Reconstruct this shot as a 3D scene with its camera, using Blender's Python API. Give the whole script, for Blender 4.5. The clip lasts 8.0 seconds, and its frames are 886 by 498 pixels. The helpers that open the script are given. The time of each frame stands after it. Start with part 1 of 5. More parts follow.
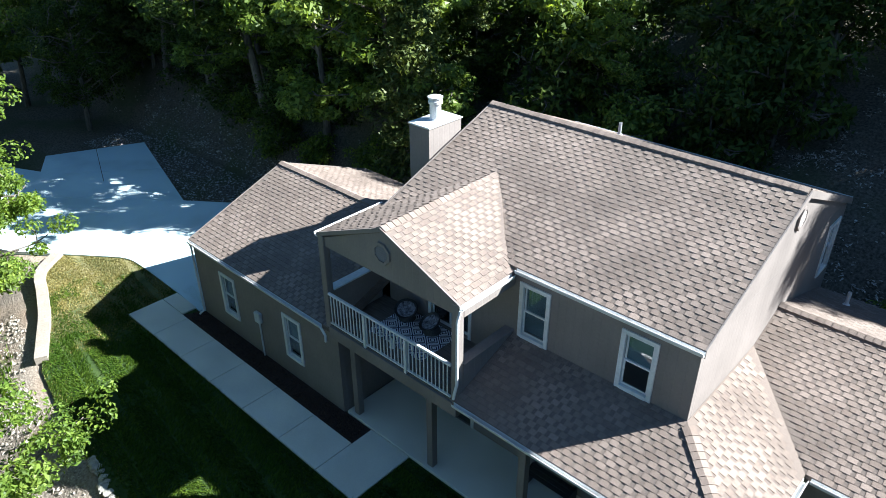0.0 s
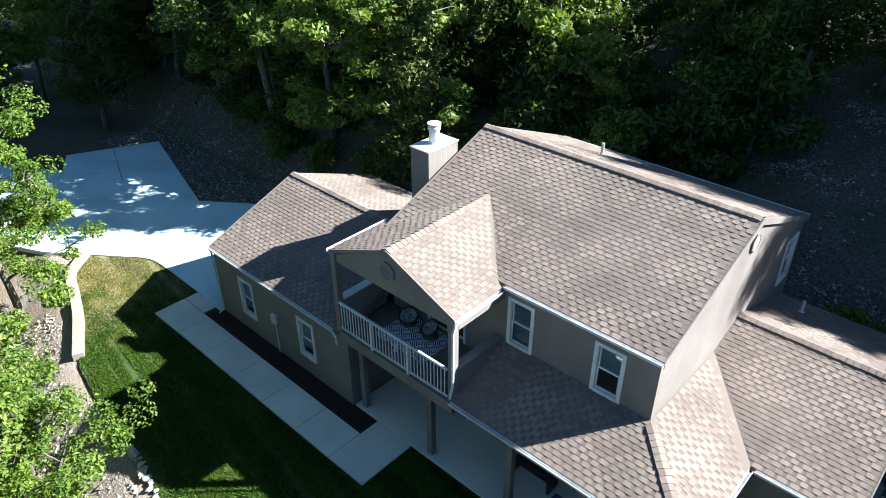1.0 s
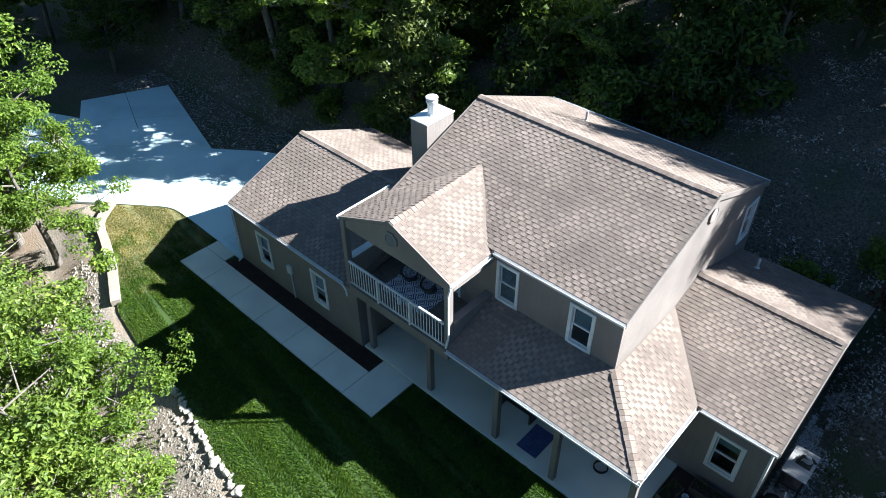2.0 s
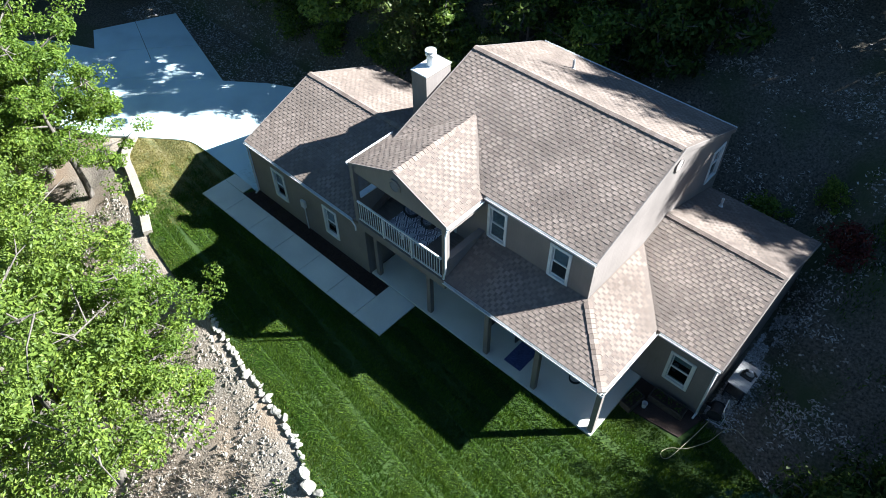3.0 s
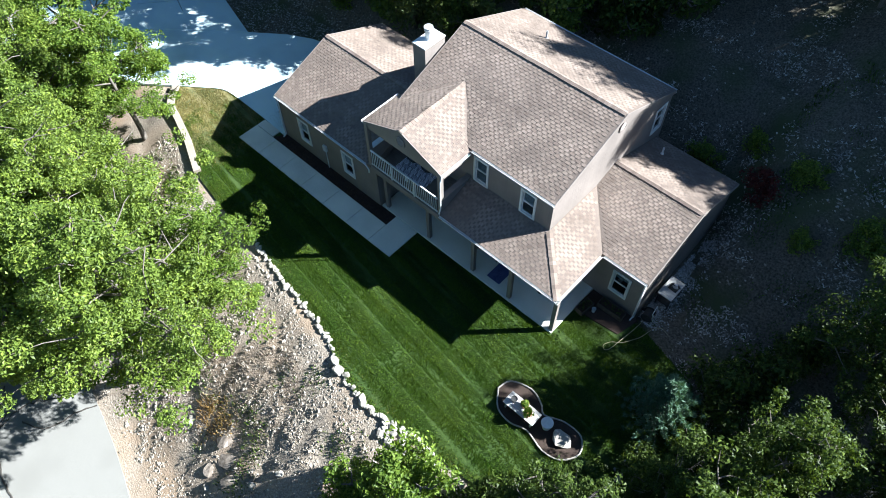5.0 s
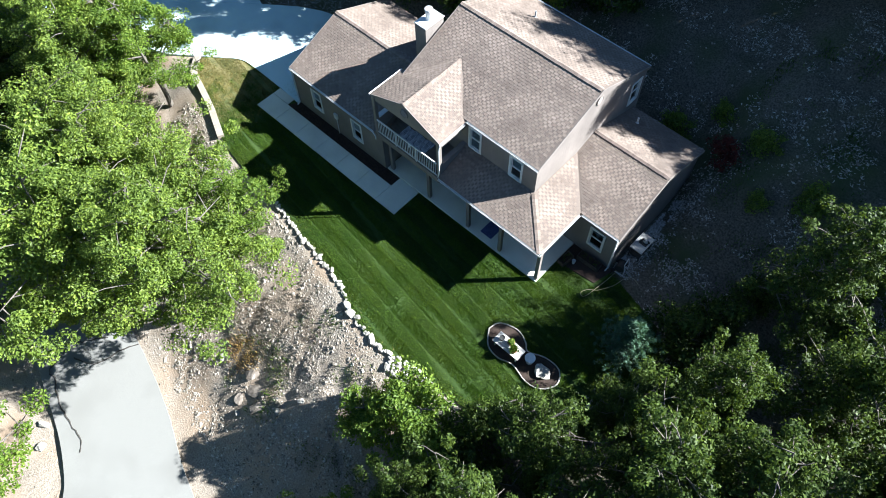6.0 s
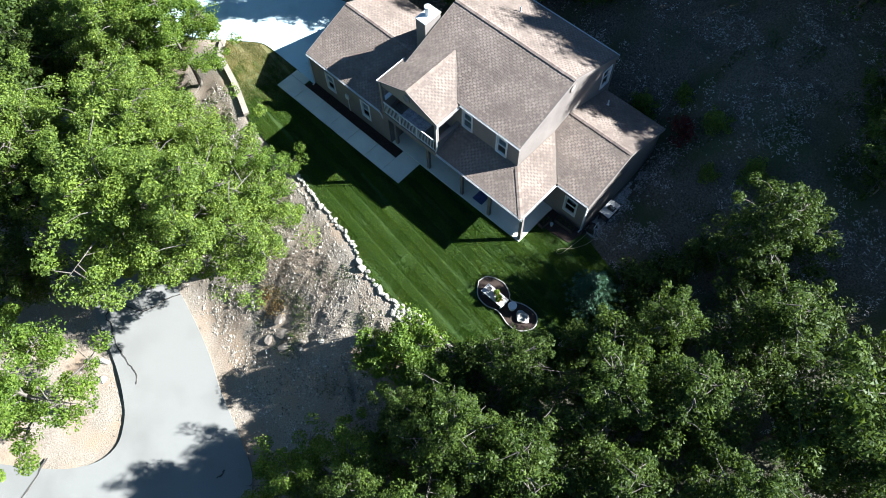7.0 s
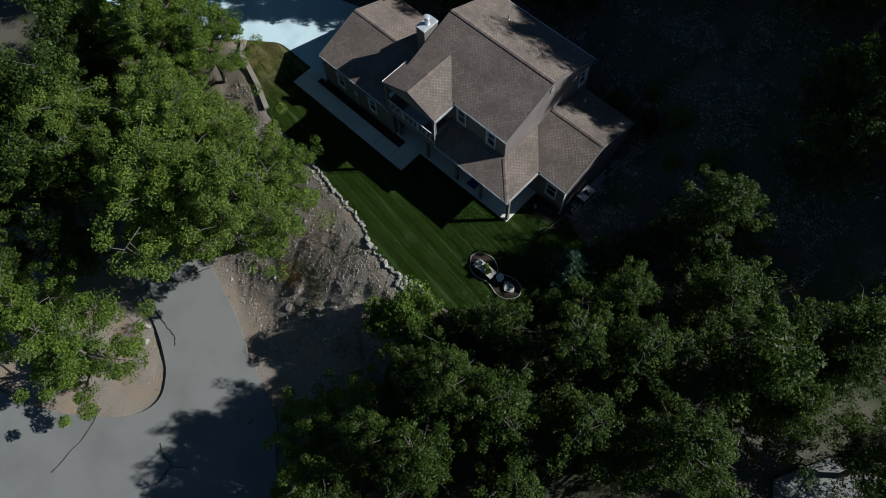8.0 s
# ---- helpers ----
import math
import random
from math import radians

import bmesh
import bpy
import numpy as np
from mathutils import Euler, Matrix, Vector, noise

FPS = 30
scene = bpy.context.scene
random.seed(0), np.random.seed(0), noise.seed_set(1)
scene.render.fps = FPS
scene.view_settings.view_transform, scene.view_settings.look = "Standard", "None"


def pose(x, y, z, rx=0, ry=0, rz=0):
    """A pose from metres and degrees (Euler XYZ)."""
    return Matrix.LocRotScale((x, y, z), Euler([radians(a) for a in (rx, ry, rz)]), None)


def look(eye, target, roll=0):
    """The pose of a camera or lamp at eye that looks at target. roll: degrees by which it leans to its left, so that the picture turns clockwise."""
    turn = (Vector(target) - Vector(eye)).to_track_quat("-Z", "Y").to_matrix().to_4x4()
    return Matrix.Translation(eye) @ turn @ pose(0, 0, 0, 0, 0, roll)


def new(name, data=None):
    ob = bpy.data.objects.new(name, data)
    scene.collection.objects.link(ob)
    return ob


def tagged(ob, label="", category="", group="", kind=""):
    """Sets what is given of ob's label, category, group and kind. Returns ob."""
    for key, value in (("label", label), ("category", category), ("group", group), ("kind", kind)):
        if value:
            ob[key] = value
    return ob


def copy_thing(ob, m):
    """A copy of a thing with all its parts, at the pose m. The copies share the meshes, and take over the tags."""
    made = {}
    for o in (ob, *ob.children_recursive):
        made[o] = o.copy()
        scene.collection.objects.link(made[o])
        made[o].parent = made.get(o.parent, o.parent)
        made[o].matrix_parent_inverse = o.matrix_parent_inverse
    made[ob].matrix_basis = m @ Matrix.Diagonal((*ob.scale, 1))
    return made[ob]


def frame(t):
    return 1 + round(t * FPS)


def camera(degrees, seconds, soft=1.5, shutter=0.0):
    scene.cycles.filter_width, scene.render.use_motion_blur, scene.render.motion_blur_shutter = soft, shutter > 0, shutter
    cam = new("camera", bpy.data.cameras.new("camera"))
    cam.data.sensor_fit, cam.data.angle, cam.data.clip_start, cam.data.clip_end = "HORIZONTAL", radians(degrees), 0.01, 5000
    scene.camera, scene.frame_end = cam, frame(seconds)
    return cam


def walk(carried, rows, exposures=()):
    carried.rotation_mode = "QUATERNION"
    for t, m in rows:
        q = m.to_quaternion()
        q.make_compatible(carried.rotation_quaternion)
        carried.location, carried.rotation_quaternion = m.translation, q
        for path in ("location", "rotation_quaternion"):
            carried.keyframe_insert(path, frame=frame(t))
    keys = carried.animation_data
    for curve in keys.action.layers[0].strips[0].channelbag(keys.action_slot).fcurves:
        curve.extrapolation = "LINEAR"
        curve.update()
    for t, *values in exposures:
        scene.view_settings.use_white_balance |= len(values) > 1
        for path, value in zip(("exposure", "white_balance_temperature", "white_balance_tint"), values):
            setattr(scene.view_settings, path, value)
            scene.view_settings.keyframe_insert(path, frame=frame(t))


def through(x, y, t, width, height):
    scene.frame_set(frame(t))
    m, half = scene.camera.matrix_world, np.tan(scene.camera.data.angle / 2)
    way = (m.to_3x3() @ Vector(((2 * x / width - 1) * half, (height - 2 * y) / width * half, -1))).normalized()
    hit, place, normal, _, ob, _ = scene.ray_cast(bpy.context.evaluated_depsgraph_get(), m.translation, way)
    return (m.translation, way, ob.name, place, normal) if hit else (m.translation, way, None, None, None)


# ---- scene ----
cam = camera(64.5, 8.0, soft=0.68)
PATH = [
    (0, (3.285, -10.265, 12.968), (2.109, -8.994, 11.969), -0.1),
    (0.5, (3.71, -10.686, 13.845), (2.54, -9.424, 12.825), -0.2),
    (1, (4.15, -11.066, 14.911), (2.998, -9.827, 13.846), -0.2),
    (2.5, (5.381, -12.104, 18.911), (4.394, -11.054, 17.524), -0.6),
    (3, (5.848, -12.493, 20.283), (4.922, -11.514, 18.805), -0.7),
    (3.5, (6.365, -12.898, 21.619), (5.479, -11.967, 20.087), -0.8),
    (4, (6.95, -13.352, 23.024), (6.092, -12.456, 21.455), -1.0),
    (4.5, (7.587, -13.963, 24.472), (6.76, -13.101, 22.867), -1.1),
    (6, (9.823, -15.858, 29.397), (9.103, -15.13, 27.679), -1.7),
    (6.5, (10.784, -16.594, 31.926), (10.098, -15.909, 30.176), -2.0),
    (7, (11.798, -17.357, 34.763), (11.151, -16.721, 32.981), -2.4),
    (7.5, (12.722, -18.015, 37.542), (12.11, -17.423, 35.732), -2.9),
    (8, (13.756, -18.73, 40.166), (13.148, -18.15, 38.351), -3.2),
]
walk(cam, [(t, look(eye, target, roll)) for t, eye, target, roll in PATH],
     [(0, 2.32, 5900, 4), (6.8, 2.32, 5900, 4), (7.0, 2.22, 5900, 4), (7.2, 1.82, 5900, 4), (7.5, 1.24, 5900, 4), (8.0, 0.1, 5900, 4)])  # end of walk

# ---- world, sun, exposure ----
SUN = Vector((0.575, 0.575, 0.582)).normalized()
world = bpy.data.worlds.new("World")
scene.world = world
world.use_nodes = True
wn = world.node_tree
sky = wn.nodes.new("ShaderNodeTexSky")
sky.sky_type = "NISHITA"
sky.sun_disc = False
sky.sun_elevation = math.asin(SUN.z)
sky.sun_rotation = math.atan2(SUN.x, SUN.y)
sky.air_density, sky.dust_density, sky.ozone_density = 1.0, 0.3, 3.0
clear_blue = wn.nodes.new("ShaderNodeMix")
clear_blue.data_type, clear_blue.blend_type = "RGBA", "MULTIPLY"
clear_blue.inputs[0].default_value, clear_blue.inputs[7].default_value = 1.0, (0.83, 1.0, 1.07, 1)
wn.links.new(sky.outputs[0], clear_blue.inputs[6])
wn.links.new(clear_blue.outputs[2], wn.nodes["Background"].inputs[0])
wn.nodes["Background"].inputs[1].default_value = 0.030
sun_data = bpy.data.lights.new("sun", "SUN")
sun_data.energy, sun_data.angle, sun_data.color = 5.0, radians(0.55), (1.0, 0.968, 0.925)
sun = new("sun", sun_data)
sun.matrix_world = look(SUN * 60, (0, 0, 0))


# ---- materials ----
def ramp(nt, fac, stops):
    node = nt.nodes.new("ShaderNodeValToRGB")
    els = node.color_ramp.elements
    while len(els) < len(stops):
        els.new(0.5)
    for el, (p, c) in zip(els, stops):
        el.position, el.color = p, (*c, 1)
    nt.links.new(fac, node.inputs[0])
    return node.outputs[0]


def noise_of(nt, scale, detail=4.0, rough=0.55, stretch=None):
    geo = nt.nodes.new("ShaderNodeNewGeometry")
    at = geo.outputs["Position"]
    if stretch:
        mp = nt.nodes.new("ShaderNodeMapping")
        mp.inputs["Scale"].default_value = stretch
        nt.links.new(at, mp.inputs[0])
        at = mp.outputs[0]
    n = nt.nodes.new("ShaderNodeTexNoise")
    n.inputs["Scale"].default_value, n.inputs["Detail"].default_value, n.inputs["Roughness"].default_value = scale, detail, rough
    nt.links.new(at, n.inputs["Vector"])
    return n.outputs["Fac"]


def mixed(nt, fac, a, b, mode="MIX", amount=None):
    m = nt.nodes.new("ShaderNodeMix")
    m.data_type, m.blend_type = "RGBA", mode
    if amount is not None:
        m.inputs[0].default_value = amount
    else:
        nt.links.new(fac, m.inputs[0])
    for socket, v in ((m.inputs[6], a), (m.inputs[7], b)):
        if isinstance(v, tuple):
            socket.default_value = (*v, 1)
        else:
            nt.links.new(v, socket)
    return m.outputs[2]


def surface(name, dark, light, fine=30.0, coarse=1.2, rough=0.8, bump=0.15, bump_scale=None, metal=0.0, stain=None, stretch=None, vary=None, spec=0.3, depth=0.02, blotch=(0.82, 1.12)):
    """A procedural surface: two colours over fine grain, wide blotches of a third, relief, and a per-piece tint."""
    m = bpy.data.materials.new(name)
    m.use_nodes = True
    nt = m.node_tree
    bsdf = nt.nodes["Principled BSDF"]
    col = ramp(nt, noise_of(nt, fine, 5.0, 0.6, stretch), [(0.3, dark), (0.7, light)])
    wide = noise_of(nt, coarse, 3.0, 0.5)
    if stain:
        col = mixed(nt, ramp(nt, wide, [(0.45, (0, 0, 0)), (0.7, (1, 1, 1))]), col, stain)
    else:
        tone = ramp(nt, wide, [(0.3, (blotch[0],) * 3), (0.7, (blotch[1],) * 3)])
        col = mixed(nt, None, col, tone, "MULTIPLY", 1.0)
    if vary:
        if vary[0] == "object":
            r = nt.nodes.new("ShaderNodeObjectInfo").outputs["Random"]
        else:
            r = nt.nodes.new("ShaderNodeNewGeometry").outputs["Random Per Island"]
        col = mixed(nt, None, col, ramp(nt, r, vary[1]), "MULTIPLY", 1.0)
    nt.links.new(col, bsdf.inputs["Base Color"])
    bsdf.inputs["Roughness"].default_value = rough
    bsdf.inputs["Metallic"].default_value = metal
    bsdf.inputs["Specular IOR Level"].default_value = spec
    if bump:
        b = nt.nodes.new("ShaderNodeBump")
        b.inputs["Strength"].default_value = bump
        b.inputs["Distance"].default_value = depth
        nt.links.new(noise_of(nt, bump_scale or fine, 6.0, 0.65, stretch), b.inputs["Height"])
        nt.links.new(b.outputs[0], bsdf.inputs["Normal"])
    return m


def leaf_material(name, dark, mid, light, through=0.35, gloss=0.25, tones=((0.7, 0.75, 0.7), (1.2, 1.15, 1.0))):
    m = bpy.data.materials.new(name)
    m.use_nodes = True
    nt = m.node_tree
    bsdf = nt.nodes["Principled BSDF"]
    r = nt.nodes.new("ShaderNodeNewGeometry").outputs["Random Per Island"]
    col = ramp(nt, r, [(0.0, dark), (0.5, mid), (1.0, light)])
    tone = ramp(nt, noise_of(nt, 0.6, 3.0), [(0.3, tones[0]), (0.7, tones[1])])
    col = mixed(nt, None, col, tone, "MULTIPLY", 1.0)
    nt.links.new(col, bsdf.inputs["Base Color"])
    bsdf.inputs["Roughness"].default_value = 0.5
    bsdf.inputs["Specular IOR Level"].default_value = gloss
    tr = nt.nodes.new("ShaderNodeBsdfTranslucent")
    nt.links.new(mixed(nt, None, col, (1.3, 1.25, 0.5), "MULTIPLY", 1.0), tr.inputs[0])
    mx = nt.nodes.new("ShaderNodeMixShader")
    mx.inputs[0].default_value = through
    nt.links.new(bsdf.outputs[0], mx.inputs[1])
    nt.links.new(tr.outputs[0], mx.inputs[2])
    nt.links.new(mx.outputs[0], nt.nodes["Material Output"].inputs[0])
    return m


def siding_material(name, base):
    """Painted wood panels with upright grooves about 0.2 m apart."""
    m = surface(name, tuple(c * 0.92 for c in base), tuple(c * 1.06 for c in base), 18, 0.7, 0.65, 0.0)
    nt = m.node_tree
    bsdf = nt.nodes["Principled BSDF"]
    geo = nt.nodes.new("ShaderNodeNewGeometry")
    sep = nt.nodes.new("ShaderNodeSeparateXYZ")
    nt.links.new(geo.outputs["Position"], sep.inputs[0])
    add = nt.nodes.new("ShaderNodeMath")
    add.operation = "ADD"
    nt.links.new(sep.outputs[0], add.inputs[0])
    nt.links.new(sep.outputs[1], add.inputs[1])
    md = nt.nodes.new("ShaderNodeMath")
    md.operation = "PINGPONG"
    md.inputs[1].default_value = 0.1
    nt.links.new(add.outputs[0], md.inputs[0])
    groove = ramp(nt, md.outputs[0], [(0.0, (0, 0, 0)), (0.012, (1, 1, 1))])
    b = nt.nodes.new("ShaderNodeBump")
    b.inputs["Strength"].default_value = 0.45
    b.inputs["Distance"].default_value = 0.01
    nt.links.new(groove, b.inputs["Height"])
    nt.links.new(b.outputs[0], bsdf.inputs["Normal"])
    return m


def glass_material(name):
    m = bpy.data.materials.new(name)
    m.use_nodes = True
    nt = m.node_tree
    g = nt.nodes.new("ShaderNodeBsdfGlossy")
    g.inputs["Roughness"].default_value = 0.02
    t = nt.nodes.new("ShaderNodeBsdfTransparent")
    t.inputs[0].default_value = (0.75, 0.8, 0.82, 1)
    fr = nt.nodes.new("ShaderNodeLayerWeight")
    fr.inputs[0].default_value = 0.16
    mx = nt.nodes.new("ShaderNodeMixShader")
    nt.links.new(fr.outputs["Facing"], mx.inputs[0])
    nt.links.new(t.outputs[0], mx.inputs[1])
    nt.links.new(g.outputs[0], mx.inputs[2])
    nt.links.new(mx.outputs[0], nt.nodes["Material Output"].inputs[0])
    return m


TINT = [(0.0, (0.76, 0.74, 0.73)), (0.3, (0.9, 0.89, 0.88)), (0.8, (0.97, 0.97, 0.97)), (1.0, (1.08, 1.07, 1.06))]
SHINGLE_D, SHINGLE_L = (0.151, 0.115, 0.096), (0.272, 0.218, 0.187)
M = dict(
    shingle=surface("asphalt_shingle", SHINGLE_D, SHINGLE_L, 60, 0.8, 0.92, 0.3, 220, vary=("object", TINT), blotch=(0.72, 1.2)),
    shingle_rest=surface("asphalt_shingle_rest", SHINGLE_D, SHINGLE_L, 60, 0.8, 0.92, 0.3, 220, vary=("island", TINT), blotch=(0.72, 1.2)),
    # Darker than the tabs: the shadow band between them is put into this colour.
    shadow_course=surface("shadow_band_course", (0.106, 0.082, 0.069), (0.2, 0.161, 0.139), 60, 0.5, 0.92, 0.3, 220),
    siding=siding_material("greige_siding", (0.205, 0.177, 0.163)),
    trim=surface("white_trim", (0.56, 0.56, 0.555), (0.68, 0.68, 0.675), 12, 1.0, 0.5, 0.04),
    metal=surface("galvanised_metal", (0.55, 0.56, 0.57), (0.72, 0.73, 0.74), 25, 2.0, 0.45, 0.03, metal=0.4),
    dark_metal=surface("dark_metal", (0.03, 0.03, 0.03), (0.07, 0.07, 0.07), 20, 2.0, 0.5, 0.05, metal=0.3),
    glass=glass_material("window_glass"),
    dark=surface("dark_vinyl", (0.02, 0.02, 0.022), (0.04, 0.04, 0.045), 20, 2.0, 0.6, 0.0),
    blind=surface("pale_blind", (0.2, 0.27, 0.31), (0.26, 0.33, 0.37), 20, 2.0, 0.8, 0.0),
    room=surface("room_paint", (0.35, 0.33, 0.3), (0.42, 0.4, 0.37), 5, 1.0, 0.9, 0.0),
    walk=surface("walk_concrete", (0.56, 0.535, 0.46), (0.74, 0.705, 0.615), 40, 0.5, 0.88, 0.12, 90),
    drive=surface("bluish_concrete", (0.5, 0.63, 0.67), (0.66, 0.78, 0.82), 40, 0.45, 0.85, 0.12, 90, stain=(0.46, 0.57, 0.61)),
    road=surface("road_concrete", (0.15, 0.146, 0.137), (0.235, 0.229, 0.217), 55, 0.4, 0.9, 0.2, 90, stain=(0.165, 0.16, 0.15)),
    kerb=surface("tan_concrete", (0.19, 0.16, 0.13), (0.32, 0.28, 0.235), 25, 1.0, 0.92, 0.3, 40),
    mulch=surface("dark_mulch", (0.012, 0.008, 0.007), (0.075, 0.05, 0.04), 45, 3.0, 0.95, 0.9, 60),
    chip=surface("wood_chip", (0.02, 0.013, 0.01), (0.09, 0.055, 0.042), 30, 3.0, 0.95, 0.0, vary=("island", [(0.0, (0.4, 0.4, 0.4)), (1.0, (1.3, 1.2, 1.1))])),
    soil=surface("forest_floor", (0.032, 0.027, 0.02), (0.18, 0.154, 0.12), 11, 0.35, 0.95, 0.9, 14, stain=(0.06, 0.072, 0.03), depth=0.06),
    dirt=surface("pale_dirt", (0.13, 0.102, 0.078), (0.38, 0.325, 0.27), 16, 0.4, 0.95, 0.8, 14, stain=(0.28, 0.205, 0.145), depth=0.07),
    lawn=surface("lawn_turf", (0.016, 0.034, 0.006), (0.036, 0.066, 0.012), 9, 0.5, 0.95, 0.6, 60, stain=(0.04, 0.066, 0.014)),
    litter=surface("dry_litter", (0.32, 0.29, 0.25), (0.6, 0.56, 0.51), 20, 1.0, 0.95, 0.0, vary=("island", [(0.0, (0.35, 0.32, 0.3)), (0.6, (0.8, 0.78, 0.76)), (1.0, (1.25, 1.25, 1.25))])),
    scrub=surface("dry_scrub", (0.15, 0.12, 0.09), (0.34, 0.29, 0.235), 20, 1.0, 0.95, 0.0, vary=("island", [(0.0, (0.5, 0.5, 0.5)), (1.0, (1.2, 1.15, 1.1))])),
    ledge=surface("brown_ledge_rock", (0.09, 0.07, 0.055), (0.26, 0.222, 0.19), 5, 1.5, 0.92, 0.8, 12),
    rock=surface("limestone", (0.25, 0.235, 0.21), (0.47, 0.445, 0.41), 7, 2.0, 0.92, 0.8, 14, vary=("object", [(0.0, (0.75, 0.73, 0.7)), (1.0, (1.1, 1.08, 1.05))])),
    pebble=surface("gravel_stone", (0.3, 0.265, 0.225), (0.55, 0.5, 0.44), 10, 1.0, 0.95, 0.3, vary=("island", [(0.0, (0.32, 0.3, 0.28)), (0.6, (0.75, 0.72, 0.69)), (1.0, (1.1, 1.08, 1.05))])),
    bark=surface("bark", (0.06, 0.05, 0.042), (0.2, 0.175, 0.15), 14, 1.5, 0.95, 0.9, 20, stretch=(1, 1, 0.2)),
    bare_wood=surface("dead_wood", (0.03, 0.026, 0.024), (0.1, 0.09, 0.08), 14, 1.5, 0.95, 0.6),
    dark_plank=surface("dark_plank", (0.045, 0.035, 0.028), (0.11, 0.088, 0.07), 10, 2.0, 0.85, 0.4),
    crushed=surface("crushed_stone", (0.34, 0.33, 0.32), (0.54, 0.53, 0.52), 10, 1.0, 0.95, 0.3, vary=("island", [(0.0, (0.45, 0.45, 0.45)), (1.0, (1.1, 1.1, 1.1))])),
    deck=surface("deck_board", (0.11, 0.092, 0.078), (0.2, 0.172, 0.15), 10, 2.0, 0.85, 0.4, stretch=(0.3, 3, 3)),
    plank=surface("weathered_plank", (0.3, 0.29, 0.28), (0.52, 0.51, 0.5), 10, 2.0, 0.85, 0.4, stretch=(0.3, 3, 3)),
    terracotta=surface("clay_pot", (0.25, 0.12, 0.07), (0.4, 0.2, 0.12), 14, 2.0, 0.8, 0.1),
    oak=leaf_material("oak_leaf", (0.07, 0.108, 0.022), (0.138, 0.2, 0.04), (0.24, 0.315, 0.06), 0.45, 0.3),
    lime=leaf_material("lime_leaf", (0.06, 0.108, 0.016), (0.118, 0.186, 0.03), (0.2, 0.275, 0.052), 0.45, 0.25),
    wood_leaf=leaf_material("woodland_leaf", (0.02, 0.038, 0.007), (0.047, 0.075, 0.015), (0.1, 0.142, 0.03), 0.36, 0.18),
    cedar=leaf_material("cedar_spray", (0.045, 0.065, 0.018), (0.085, 0.115, 0.03), (0.15, 0.175, 0.05), 0.25),
    pine=leaf_material("blue_pine_needle", (0.04, 0.085, 0.065), (0.07, 0.14, 0.105), (0.12, 0.2, 0.16), 0.2),
    grass=leaf_material("grass_blade", (0.022, 0.048, 0.006), (0.05, 0.098, 0.013), (0.1, 0.155, 0.026), 0.3, 0.08, ((0.7, 0.82, 0.66), (1.2, 1.05, 0.9))),
    dry_lawn=leaf_material("dry_lawn_blade", (0.14, 0.13, 0.05), (0.22, 0.195, 0.085), (0.3, 0.26, 0.13), 0.3, 0.1),
    straw=leaf_material("dry_grass", (0.2, 0.12, 0.05), (0.3, 0.19, 0.08), (0.4, 0.28, 0.13), 0.3, 0.1),
    rubber=surface("black_rubber", (0.015, 0.015, 0.016), (0.035, 0.035, 0.036), 20, 2.0, 0.7, 0.05),
    red_leaf=leaf_material("red_leaf", (0.06, 0.012, 0.012), (0.1, 0.02, 0.02), (0.15, 0.04, 0.03), 0.3),
)


def parch(m):
    """Wears the turf to tan where it thins out beside the drive."""
    nt = m.node_tree
    bsdf = nt.nodes["Principled BSDF"]
    col = bsdf.inputs["Base Color"].links[0].from_socket
    sep = nt.nodes.new("ShaderNodeSeparateXYZ")
    nt.links.new(nt.nodes.new("ShaderNodeNewGeometry").outputs["Position"], sep.inputs[0])
    far = nt.nodes.new("ShaderNodeMapRange")
    far.inputs[1].default_value, far.inputs[2].default_value = -15.5, -20.5
    nt.links.new(sep.outputs[0], far.inputs[0])
    mul = nt.nodes.new("ShaderNodeMath")
    mul.operation = "MULTIPLY"
    nt.links.new(far.outputs[0], mul.inputs[0])
    nt.links.new(ramp(nt, noise_of(nt, 1.6, 5.0, 0.65), [(0.35, (0.1, 0.1, 0.1)), (0.62, (1, 1, 1))]), mul.inputs[1])
    nt.links.new(mixed(nt, mul.outputs[0], col, (0.23, 0.195, 0.095)), bsdf.inputs["Base Color"])


parch(M["lawn"])


# ---- mesh helpers ----
def part(name, bm, material, parent=None, label="", at=None, smooth=False):
    """Links a bmesh (or a ready mesh) as one object, under a thing or a part."""
    if isinstance(bm, bmesh.types.BMesh):
        me = bpy.data.meshes.new(name)
        bmesh.ops.recalc_face_normals(bm, faces=bm.faces)
        bm.to_mesh(me)
        bm.free()
    else:
        me = bm
    if material is not None and not me.materials:
        me.materials.append(material)
    if smooth:
        me.shade_smooth()
    ob = new(name, me)
    if parent is not None:
        ob.parent = parent
    if at is not None:
        ob.matrix_basis = at
    if label:
        tagged(ob, label)
    return ob


def thing(name, label, category, group="", kind="", at=None):
    ob = new(name)
    if at is not None:
        ob.matrix_basis = at
    return tagged(ob, label, category, group, kind)


def quick_mesh(name, verts, faces, material=None):
    """A mesh from arrays: verts n x 3, faces m x 3 or m x 4."""
    verts, faces = np.asarray(verts, np.float32), np.asarray(faces, np.int32)
    me = bpy.data.meshes.new(name)
    k = faces.shape[1]
    me.vertices.add(len(verts))
    me.vertices.foreach_set("co", verts.ravel())
    me.loops.add(faces.size)
    me.loops.foreach_set("vertex_index", faces.ravel())
    me.polygons.add(len(faces))
    me.polygons.foreach_set("loop_start", np.arange(0, faces.size, k, dtype=np.int32))
    me.update(calc_edges=True)
    me.shade_flat()
    if material:
        me.materials.append(material)
    return me


